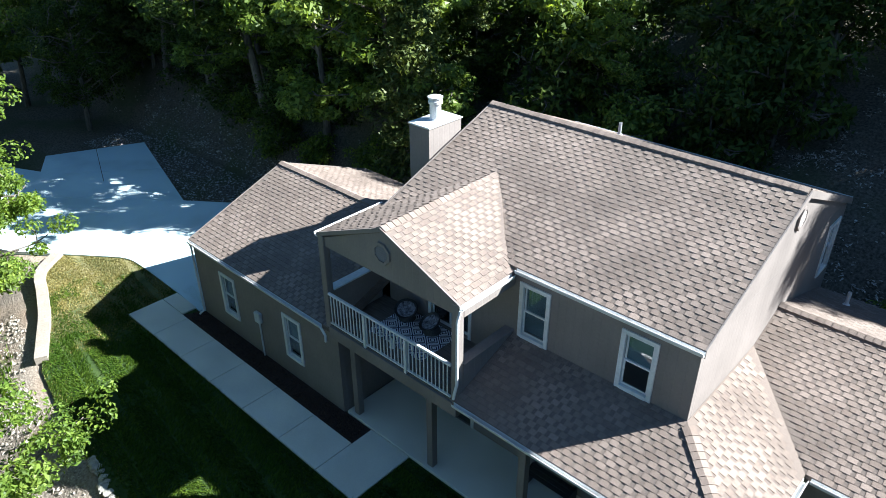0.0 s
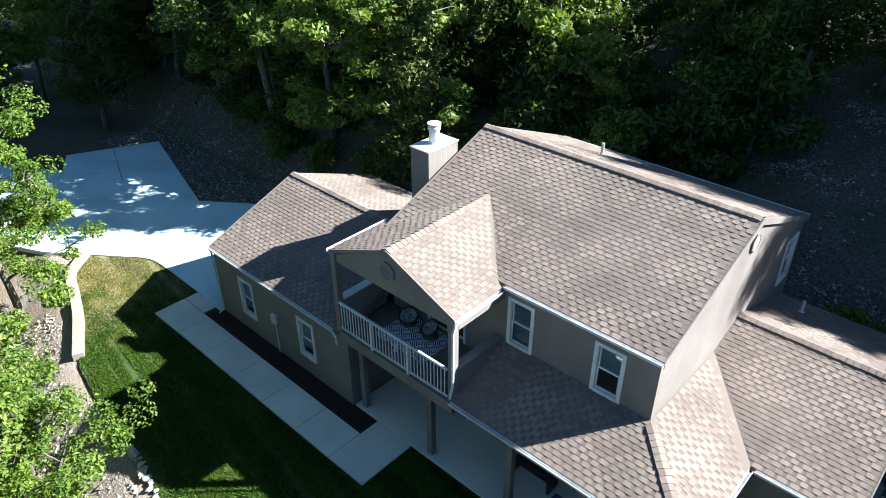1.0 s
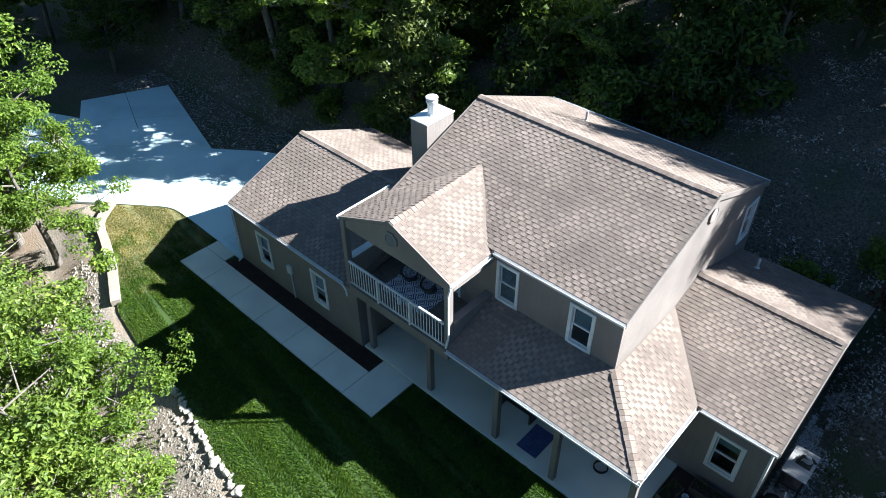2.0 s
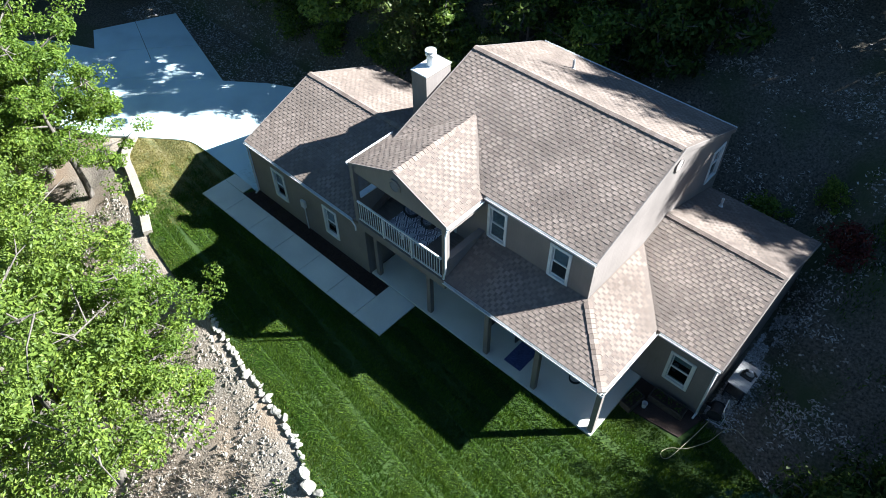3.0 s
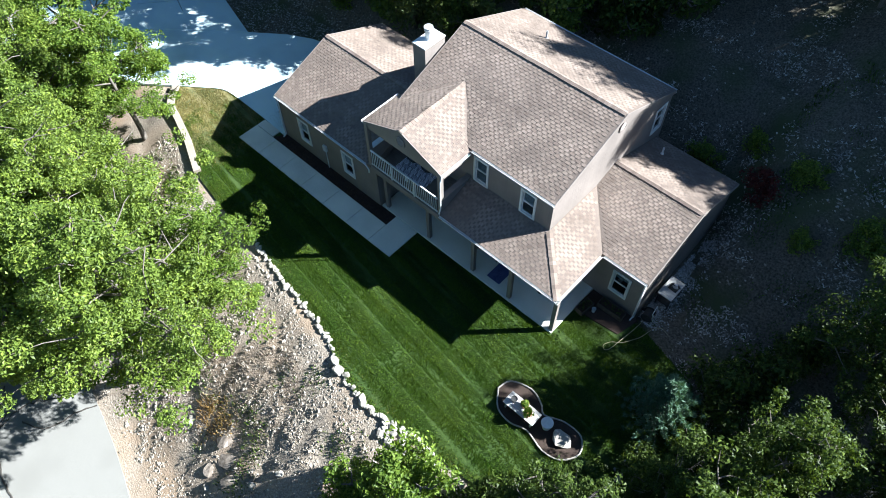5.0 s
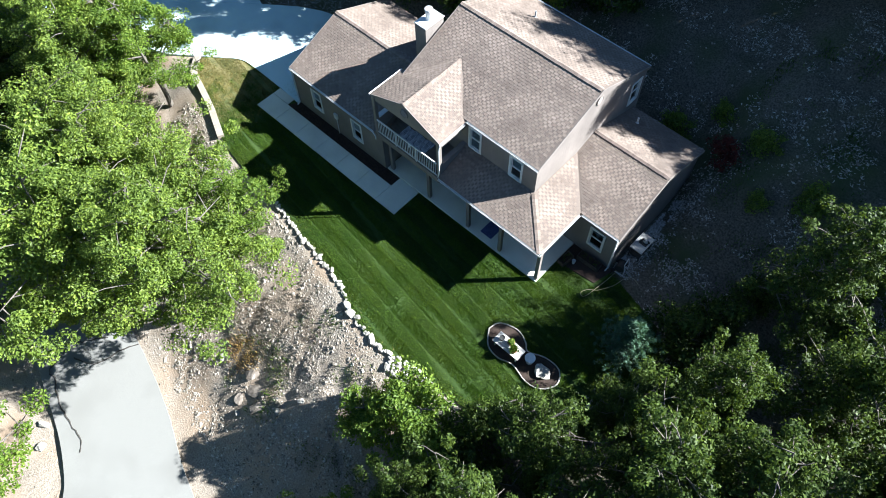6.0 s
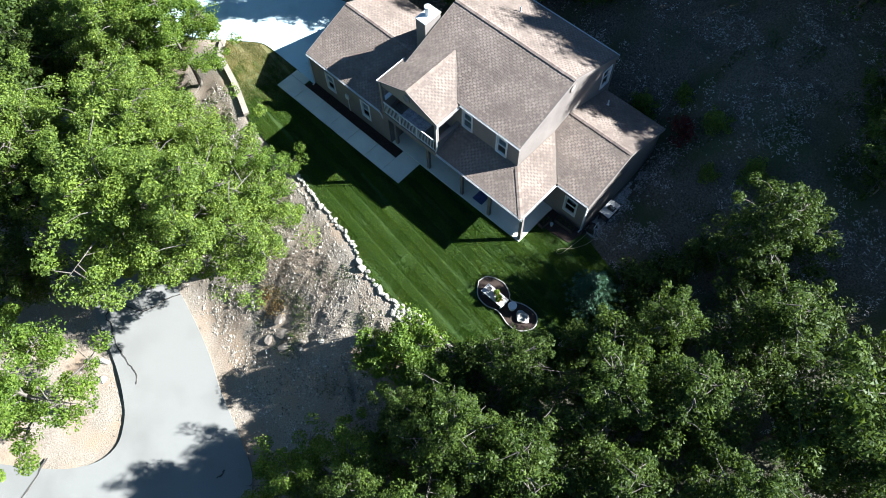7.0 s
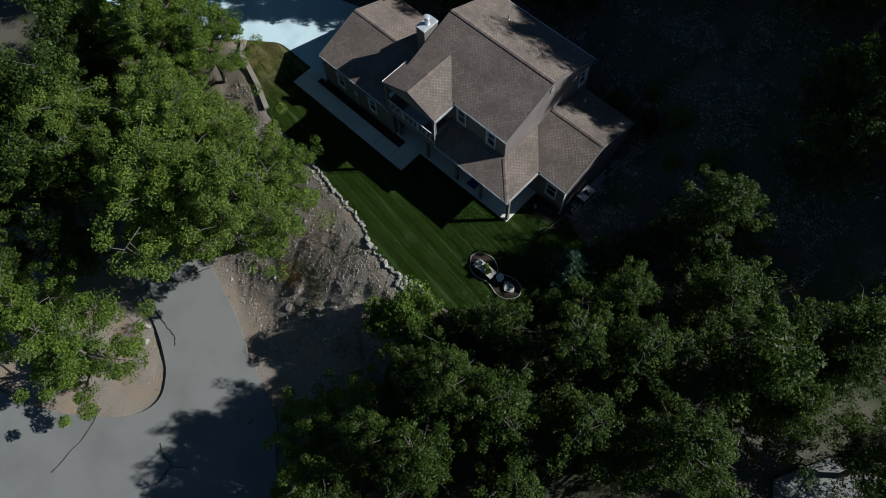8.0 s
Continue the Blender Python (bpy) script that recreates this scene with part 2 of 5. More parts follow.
def box(bm, x0, x1, y0, y1, z0, z1, bevel=0.0):
    vs = [bm.verts.new(p) for p in ((x0, y0, z0), (x1, y0, z0), (x1, y1, z0), (x0, y1, z0), (x0, y0, z1), (x1, y0, z1), (x1, y1, z1), (x0, y1, z1))]
    fs = [bm.faces.new([vs[i] for i in f]) for f in ((0, 3, 2, 1), (4, 5, 6, 7), (0, 1, 5, 4), (1, 2, 6, 5), (2, 3, 7, 6), (3, 0, 4, 7))]
    if bevel:
        edges = list({e for f in fs for e in f.edges})
        bmesh.ops.bevel(bm, geom=edges, offset=bevel, segments=1, affect="EDGES")
    return bm


def boxed(*args, **kw):
    return box(bmesh.new(), *args, **kw)


def prism(bm, poly, lift):
    """A solid between the 3D polygon and the same polygon moved by lift."""
    a = [bm.verts.new(p) for p in poly]
    b = [bm.verts.new(Vector(p) + Vector(lift)) for p in poly]
    bm.faces.new(a)
    bm.faces.new(b[::-1])
    n = len(a)
    for i in range(n):
        bm.faces.new((a[i], a[(i + 1) % n], b[(i + 1) % n], b[i]))
    return bm


def tube(bm, pts, radii, sides=6, cap=True):
    rings = []
    for i, p in enumerate(pts):
        p = Vector(p)
        d = (Vector(pts[min(i + 1, len(pts) - 1)]) - Vector(pts[max(i - 1, 0)])).normalized()
        a = d.orthogonal().normalized() if not rings else (last - d * last.dot(d)).normalized()
        last = a
        b = d.cross(a)
        rings.append([bm.verts.new(p + (a * math.cos(t) + b * math.sin(t)) * radii[i]) for t in (2 * math.pi * k / sides for k in range(sides))])
    for r, s in zip(rings, rings[1:]):
        for k in range(sides):
            bm.faces.new((r[k], r[(k + 1) % sides], s[(k + 1) % sides], s[k]))
    if cap:
        bm.faces.new(rings[0][::-1])
        bm.faces.new(rings[-1])
    return bm


def lathe(bm, profile, sides=20, at=(0, 0, 0)):
    """A turned solid from (radius, height) rows."""
    return tube_rings(bm, [[(at[0] + r * math.cos(2 * math.pi * k / sides), at[1] + r * math.sin(2 * math.pi * k / sides), at[2] + z) for k in range(sides)] for r, z in profile])


def tube_rings(bm, rings):
    rows = [[bm.verts.new(p) for p in ring] for ring in rings]
    n = len(rows[0])
    for r, s in zip(rows, rows[1:]):
        for k in range(n):
            bm.faces.new((r[k], r[(k + 1) % n], s[(k + 1) % n], s[k]))
    bm.faces.new(rows[0][::-1])
    bm.faces.new(rows[-1])
    return bm


def flat_sheet(poly, z, thick):
    return prism(bmesh.new(), [(x, y, z) for x, y in poly], (0, 0, -thick))


# ---- the lie of the land ----
BORDER_X = [-60, -30, -22, -16, -10, -6, -2, 2, 8, 14, 60]
BORDER_Y = [-2, -4.6, -4.6, -6.9, -7.5, -8.2, -9.3, -9.0, -7.6, -6.5, -6.5]
FOOT_X = [-60, -34, -23, -18, -15, -8.5, -7, 3, 5, 9, 60]
FOOT_Y = [4.5, 4.8, 5.2, 5.8, 6.2, 6.2, 8.0, 8.0, 4.6, 4.2, 4.0]
ROAD_Z = -4.5


def land(x, y):
    """Height of the ground: a level yard, a bank up to the woods behind and a slope down to the lane."""
    z = -0.16
    up = y - float(np.interp(x, FOOT_X, FOOT_Y))
    if up > 0:
        steep = 0.95 if x < -9 else 0.62
        z += min(up, 3.2 if x < -9 else 5.5) * steep + max(0.0, up - (3.2 if x < -9 else 5.5)) * 0.36
    down = float(np.interp(x, BORDER_X, BORDER_Y)) - y
    if down > 0:
        fall = min(down, 3.0) * 0.42 + max(0.0, down - 3.0) * 0.56
        right = min(1.0, max(0.0, (x - 1.0) / 6.0))
        fall *= 1 - 0.45 * right
        z -= fall if fall < 3.9 else 3.9 + (1 - math.exp(-(fall - 3.9) / 0.6)) * 0.6
    return max(z, ROAD_Z - 0.16) if up <= 0 else z


def bumpy(x, y):
    rough = 0.0
    up = y - float(np.interp(x, FOOT_X, FOOT_Y))
    down = float(np.interp(x, BORDER_X, BORDER_Y)) - y
    w = min(1.0, max(0.0, max(up, down - 0.4)))
    if w > 0:
        rough = w * (0.22 if up > 0 else 0.14) / 0.22 * (0.22 * noise.noise((x * 0.45, y * 0.45, 0)) + 0.16 * noise.noise((x * 1.3, y * 1.3, 5)) + 0.1 * noise.noise((x * 3.1, y * 3.1, 9)))
        if down > 0.6 and x < 4:
            crease = noise.noise((x * 0.55 + y * 0.25, y * 0.22 - x * 0.1, 21))
            rough -= w * 0.14 * max(0.0, 1 - abs(crease) * 7)
        if land(x, y) < ROAD_Z + 0.4:
            rough *= 0.5
    return land(x, y) + rough


def axis(lo, hi, step, far):
    mid = list(np.arange(lo, hi + 1e-6, step))
    out, d = [], step
    v = hi
    while v < far:
        d *= 1.35
        v += d
        out.append(v)
    back, d, v = [], step, lo
    while v > -far:
        d *= 1.35
        v -= d
        back.append(v)
    return back[::-1] + mid + out


XS, YS = axis(-36, 20, 0.35, 400), axis(-36, 24, 0.35, 400)
verts = [(x, y, bumpy(x, y)) for y in YS for x in XS]
nx = len(XS)
faces = [(j * nx + i, j * nx + i + 1, (j + 1) * nx + i + 1, (j + 1) * nx + i) for j in range(len(YS) - 1) for i in range(nx - 1)]
ground_mesh = quick_mesh("ground", verts, faces, M["soil"])
ground_mesh.materials.append(M["dirt"])
slots = np.zeros(len(faces), np.int32)
for k, (a, b, c, d) in enumerate(faces):
    x, y = (verts[a][0] + verts[c][0]) / 2, (verts[a][1] + verts[c][1]) / 2
    edge = float(np.interp(x, BORDER_X, BORDER_Y)) + 0.6 * noise.noise((x * 0.7, y * 0.7, 3))
    if -34 < x < 3.5 + 0.8 * noise.noise((x, y, 1)) and y < edge + 0.5:
        slots[k] = 1
ground_mesh.polygons.foreach_set("material_index", slots)
ground_mesh.shade_smooth()
tagged(new("ground", ground_mesh), "wooded ground of dark leaf litter and pale stony dirt", "ground", kind="structure")


# ---- paving, lawn and beds ----
def smooth_line(pts, n=5):
    """Points along a soft curve through pts."""
    out = []
    for i in range(len(pts) - 1):
        p0, p1, p2, p3 = (Vector(pts[max(0, min(len(pts) - 1, i + k))]) for k in (-1, 0, 1, 2))
        for s in range(n):
            t = s / n
            out.append(0.5 * ((2 * p1) + (p2 - p0) * t + (2 * p0 - 5 * p1 + 4 * p2 - p3) * t * t + (3 * p1 - p0 - 3 * p2 + p3) * t ** 3))
    out.append(Vector(pts[-1]))
    return [tuple(p) for p in out]


WALL_LINE = smooth_line([(-22.1, -3.55), (-21.2, -4.5), (-19.8, -4.98), (-18.4, -5.45), (-17.3, -5.92), (-16.2, -6.4)], 4)
ROCK_LINE = smooth_line([(-16.2, -6.5), (-13.0, -7.0), (-9.9, -7.26), (-8.5, -7.52), (-6.76, -7.76), (-5.0, -8.05), (-3.81, -8.56), (-2.0, -9.05), (-0.41, -8.95), (1.9, -8.7)], 5)
LAWN_TOP = smooth_line([(-22.0, -3.4), (-21.0, -2.65), (-20.04, -2.0), (-18.98, -1.87), (-16.6, -1.88)], 4)

lawn_poly = [(x, y) for x, y in WALL_LINE[1:] + ROCK_LINE[1:]] + [(5.0, -8.4), (8.2, -6.6), (9.3, -3.0), (7.5, 0.2), (4.6, 1.0), (-16.6, 1.0)] + LAWN_TOP[::-1]
lawn = part("lawn", flat_sheet(lawn_poly, -0.08, 0.2), M["lawn"])
tagged(lawn, "mown green lawn with faint mowing stripes and worn edges", "lawn", kind="structure")

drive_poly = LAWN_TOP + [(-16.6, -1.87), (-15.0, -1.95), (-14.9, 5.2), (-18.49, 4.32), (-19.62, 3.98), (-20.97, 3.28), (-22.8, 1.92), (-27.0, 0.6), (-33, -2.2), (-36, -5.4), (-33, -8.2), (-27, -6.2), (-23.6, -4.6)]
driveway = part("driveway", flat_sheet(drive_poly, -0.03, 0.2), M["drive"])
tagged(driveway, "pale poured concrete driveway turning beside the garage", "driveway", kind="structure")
pad = thing("parking_pad", "concrete parking pad of jointed panels beside the driveway", "parking pad", kind="structure")
PA, PB, PC, PD = Vector((-22.85, 1.9)), Vector((-30.4, 4.0)), Vector((-32.2, -0.1)), Vector((-27.9, -2.3))
pad_poly = [tuple(p) for p in (PA, PB, PC, PD)]
for i in range(2):
    for j in range(2):
        q = [(PA.lerp(PB, a)).lerp(PD.lerp(PC, a), b) for a, b in ((i / 2 + 0.002, j / 2 + 0.003), (i / 2 + 0.498, j / 2 + 0.003), (i / 2 + 0.498, j / 2 + 0.497), (i / 2 + 0.002, j / 2 + 0.497))]
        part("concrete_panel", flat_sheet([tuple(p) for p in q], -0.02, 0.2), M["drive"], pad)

slab = part("porch_slab", boxed(-8.05, 1.95, -1.75, 1.2, -0.3, 0.0, bevel=0.015), M["walk"])
tagged(slab, "smooth concrete porch slab under the roof", "porch", kind="structure")

walkway = thing("walkway", "straight garden walk of jointed concrete slabs", "walkway", kind="structure")
xs = [-16.6, -15.0, -13.4, -11.8, -10.2, -8.6, -7.1]
for a, b in zip(xs, xs[1:]):
    part("paving_slab", boxed(a + 0.008, b - 0.008, -3.58, -2.42, -0.25, -0.03, bevel=0.01), M["walk"], walkway)
part("paving_slab", boxed(-16.59, -15.35, -2.405, -1.9, -0.25, -0.03, bevel=0.01), M["walk"], walkway)
part("paving_slab", boxed(-7.09, -5.73, -3.58, -1.76, -0.25, -0.03, bevel=0.01), M["walk"], walkway)

for poly, label in (([(-15.3, -2.4), (-7.11, -2.4), (-7.11, -1.78), (-14.9, -1.78)], "narrow bed of dark mulch along the garage wall"),
                    ([(1.98, -0.15), (4.0, 0.1), (4.25, 1.19), (1.98, 1.19)], "shaded bed of dark soil beside the porch")):
    tagged(part("mulch_bed", flat_sheet(poly, -0.045, 0.15), M["mulch"]), label, "flower bed", kind="structure")

wall_bm = bmesh.new()
ring = []
for i, (x, y) in enumerate(WALL_LINE):
    a, b = Vector(WALL_LINE[max(i - 1, 0)]), Vector(WALL_LINE[min(i + 1, len(WALL_LINE) - 1)])
    n = Vector((-(b - a).y, (b - a).x)).normalized()
    p, q = Vector((x, y)) - n * 0.17, Vector((x, y)) + n * 0.17
    ring.append([(p.x, p.y, -1.6), (q.x, q.y, -1.6), (q.x, q.y, 0.1), (p.x, p.y, 0.1)])
tube_rings(wall_bm, ring)
tagged(part("retaining_wall", wall_bm, M["kerb"]), "curved low concrete retaining wall edging the lawn", "retaining wall", kind="structure")

ROAD_L = smooth_line([(-36, -15.0), (-25, -18.2), (-17.2, -20.1), (-14.3, -21.0), (-11.2, -21.9), (-9.3, -22.7), (-8.2, -23.4), (-7.3, -24.6), (-7.6, -26.2), (-9.5, -28.2), (-14, -31.0), (-24, -34)], 4)
ROAD_R = smooth_line([(-36, -10.8), (-25, -13.8), (-13.0, -16.3), (-8.4, -17.5), (-5.6, -18.6), (-3.1, -19.4), (-0.7, -20.3), (0.8, -21.7), (2.9, -23.4), (4.5, -27), (5, -34), (2, -42)], 4)
road_poly = ROAD_L + [(-30, -37), (-30, -44)] + ROAD_R[::-1]
road = part("lane", flat_sheet(road_poly, ROAD_Z + 0.02, 0.35), M["road"])
tagged(road, "pale concrete lane below the house with wandering cracks", "road", kind="structure")


# ---- the house ----
house = thing("house", "two-storey greige house with brown shingle gable roofs and white trim", "house")


def wall(name, origin, along, inward, length, z0, z1, openings=(), thick=0.14, material=None, label=""):
    """An upright wall with openings (u0, u1, z0, z1) cut right through it."""
    o, a, n = Vector((*origin, 0)), Vector((*along, 0)), Vector((*inward, 0))
    us = sorted({0.0, length, *(v for w in openings for v in w[:2])})
    zs = sorted({z0, z1, *(v for w in openings for v in w[2:])})
    bm = bmesh.new()
    for u, v in zip(us, us[1:]):
        run = None
        for lo, hi in zip(zs, zs[1:]):
            cu, cz = (u + v) / 2, (lo + hi) / 2
            if any(w[0] < cu < w[1] and w[2] < cz < w[3] for w in openings):
                continue
            prism(bm, [o + a * u + Vector((0, 0, lo)), o + a * v + Vector((0, 0, lo)), o + a * v + Vector((0, 0, hi)), o + a * u + Vector((0, 0, hi))], n * thick)
    bmesh.ops.remove_doubles(bm, verts=bm.verts, dist=0.0005)
    return part(name, bm, material or M["siding"], house, label)


def window(at, w, h, blind=0.45, trim=0.1, label=""):
    """A sash window that looks along -y, its lower left outer corner of the casing at the origin."""
    bm = bmesh.new()
    box(bm, 0, trim, -0.035, 0.05, 0, h, 0.006)
    box(bm, w - trim, w, -0.035, 0.05, 0, h, 0.006)
    box(bm, trim + 0.001, w - trim - 0.001, -0.035, 0.05, h - trim, h, 0.006)
    box(bm, trim + 0.001, w - trim - 0.001, -0.045, 0.05, 0, trim * 0.9, 0.006)
    win = part("window", bm, M["trim"], house, label or "white-cased sash window with dark panes", at)
    bm = bmesh.new()
    i, j, s = trim + 0.002, w - trim - 0.002, 0.04
    mid = h * 0.5
    for z0, z1, y in ((trim, mid, 0.03), (mid - 0.04, h - trim - 0.002, 0.055)):
        box(bm, i, i + s, y, y + 0.025, z0, z1)
        box(bm, j - s, j, y, y + 0.025, z0, z1)
        box(bm, i + s, j - s, y, y + 0.025, z0, z0 + s)
        box(bm, i + s, j - s, y, y + 0.025, z1 - s, z1)
    part("sash", bm, M["trim"], win)
    for z0, z1, y in ((trim + s, mid - s, 0.042), (mid, h - trim - s, 0.067)):
        pane = part("pane", boxed(i + s - 0.004, j - s + 0.004, y, y + 0.006, z0, z1), M["glass"], win)
        pane.visible_shadow = False
    if blind:
        part("roller_shade", boxed(i + 0.005, j - 0.005, 0.094, 0.1, h - trim - (h - 2 * trim) * blind, h - trim - 0.003), M["blind"], win, "blue-grey roller shade")
    return win


ML, MR, MB = -8.08, 0.0, 8.15
SLOPE = 0.393
EAVE, RIDGE_Y = 5.32, 4.09
RIDGE = EAVE + SLOPE * (RIDGE_Y + 0.06)
FRONT_UP = [(-3.98, -3.19, 3.585, 5.0), (-1.55, -0.76, 3.585, 5.0)]
DOOR_UP = (-6.6, -5.4, 2.74, 4.78)
wall("wall_upper_front", (ML, 0), (1, 0), (0, 1), MR - ML, 2.62, 5.3,
     [(a - ML + 0.06, b - ML - 0.06, c + 0.06, d - 0.06) for a, b, c, d in FRONT_UP] + [(DOOR_UP[0] - ML, DOOR_UP[1] - ML, DOOR_UP[2], DOOR_UP[3])])
PORCH_DOOR = (-6.2, -5.25, 0.005, 2.06)
LOW_WIN = [(-3.9, -3.0, 0.75, 2.1), (-1.7, -0.8, 0.75, 2.1)]
wall("wall_lower_front", (ML, 0.003), (1, 0), (0, 1), MR - ML, -0.1, 2.62,
     [(PORCH_DOOR[0] - ML, PORCH_DOOR[1] - ML, PORCH_DOOR[2], PORCH_DOOR[3])] + [(a - ML + 0.06, b - ML - 0.06, c + 0.06, d - 0.06) for a, b, c, d in LOW_WIN])
GW = (7.02, 7.86, 3.5, 4.95)
wall("wall_side", (MR, 0.143), (0, 1), (-1, 0), MB - 0.29, -0.1, 5.3, [(GW[0] - 0.083, GW[1] - 0.203, GW[2] + 0.06, GW[3] - 0.06)])
wall("wall_far_side", (ML, 0.143), (0, 1), (1, 0), MB - 0.29, -0.1, 5.3)
wall("wall_back", (ML, MB), (1, 0), (0, -1), MR - ML, -0.1, 5.3)
for x, lift in ((MR - 0.14, 0.14), (ML, 0.14)):
    part("gable", prism(bmesh.new(), [(x, 0.0, 5.302), (x, MB, 5.302), (x, RIDGE_Y, RIDGE - 0.1)], (lift, 0, 0)), M["siding"], house)
part("storey_floor", boxed(ML + 0.15, MR - 0.15, 0.15, MB - 0.15, 2.45, 2.6), M["room"], house)
part("attic_floor", boxed(ML + 0.15, MR - 0.15, 0.15, MB - 0.15, 5.22, 5.29), M["room"], house)
for a, b, c, d in FRONT_UP:
    window(pose(a, 0, c), b - a, d - c, 0.97 if a < -3 else 0.55, label="white-cased sash window with a half-drawn blind")
for a, b, c, d in LOW_WIN:
    window(pose(a, 0.003, c), b - a, d - c, 0.4)
window(pose(MR, GW[0], GW[2], 0, 0, 90), GW[1] - GW[0], GW[3] - GW[2], 0.0)

# balcony door and entrance door
for (a, b, c, d), y, lab in ((DOOR_UP, 0.0, "white sliding balcony door with dark glass"), (PORCH_DOOR, 0.003, "dark entrance door in a white frame")):
    bm = bmesh.new()
    box(bm, a - 0.09, a, y - 0.03, y + 0.1, c, d + 0.09, 0.005)
    box(bm, b, b + 0.09, y - 0.03, y + 0.1, c, d + 0.09, 0.005)
    box(bm, a + 0.001, b - 0.001, y - 0.03, y + 0.1, d, d + 0.09, 0.005)
    frame_ob = part("door", bm, M["trim"], house, lab)
    if y == 0.0:
        m = (a + b) / 2
        bm = bmesh.new()
        for u, v, yy in ((a + 0.002, m + 0.03, 0.03), (m - 0.03, b - 0.002, 0.065)):
            box(bm, u, u + 0.06, yy, yy + 0.03, c + 0.02, d - 0.002)
            box(bm, v - 0.06, v, yy, yy + 0.03, c + 0.02, d - 0.002)
            box(bm, u + 0.06, v - 0.06, yy, yy + 0.03, c + 0.02, c + 0.1)
            box(bm, u + 0.06, v - 0.06, yy, yy + 0.03, d - 0.08, d - 0.002)
            pane = part("pane", boxed(u + 0.05, v - 0.05, yy + 0.012, yy + 0.018, c + 0.09, d - 0.07), M["glass"], frame_ob)
            pane.visible_shadow = False
        part("sliding_frame", bm, M["trim"], frame_ob)
    else:
        part("door_leaf", boxed(a + 0.003, b - 0.003, y + 0.04, y + 0.085, c + 0.01, d - 0.003), M["dark"], frame_ob)
        part("door_knob", lathe(bmesh.new(), [(0.02, 0), (0.03, 0.02), (0.02, 0.05)], 10, (b - 0.08, y + 0.0, 1.0)), M["metal"], frame_ob)


# ---- roofs ----
def clip_band(poly, v0, v1):
    """The part of a flat polygon of (u, v) rows between two heights v."""
    for sign, limit in ((1, v0), (-1, v1)):
        out = []
        for i, p in enumerate(poly):
            q = poly[(i + 1) % len(poly)]
            a, b = sign * (p[1] - limit), sign * (q[1] - limit)
            if a >= 0:
                out.append(p)
            if (a > 0 > b) or (a < 0 < b):
                t = a / (a - b)
                out.append((p[0] + (q[0] - p[0]) * t, p[1] + (q[1] - p[1]) * t))
        poly = out
        if len(poly) < 3:
            return []
    return poly


def in_poly(poly, u, v):
    inside = False
    for i, (a, b) in enumerate(poly):
        c, d = poly[(i + 1) % len(poly)]
        if (b > v) != (d > v) and u < (c - a) * (v - b) / (d - b) + a:
            inside = not inside
    return inside


def tab_mesh(w, h=0.127, rise=0.0095):
    """One laminated shingle tab, thick at its lower edge."""
    b = 0.004
    vs = [(-w / 2, 0, 0), (w / 2, 0, 0), (w / 2, 0, rise), (-w / 2, 0, rise), (-w / 2 + b, b, rise + 0.001), (w / 2 - b, b, rise + 0.001), (w / 2, h, 0.003), (-w / 2, h, 0.003), (-w / 2, h, 0), (w / 2, h, 0)]
    fs = [(0, 1, 2, 3), (3, 2, 5, 4), (4, 5, 6, 7), (1, 9, 6, 2), (0, 3, 7, 8)]
    me = bpy.data.meshes.new("shingle")
    me.from_pydata(vs, [], fs)
    me.materials.append(M["shingle"])
    return me


TABS = [tab_mesh(w) for w in (0.155, 0.17, 0.185, 0.205)]
COURSE, PITCH = 0.13, 0.262
pieces_to_place = []
rng = random.Random(4)


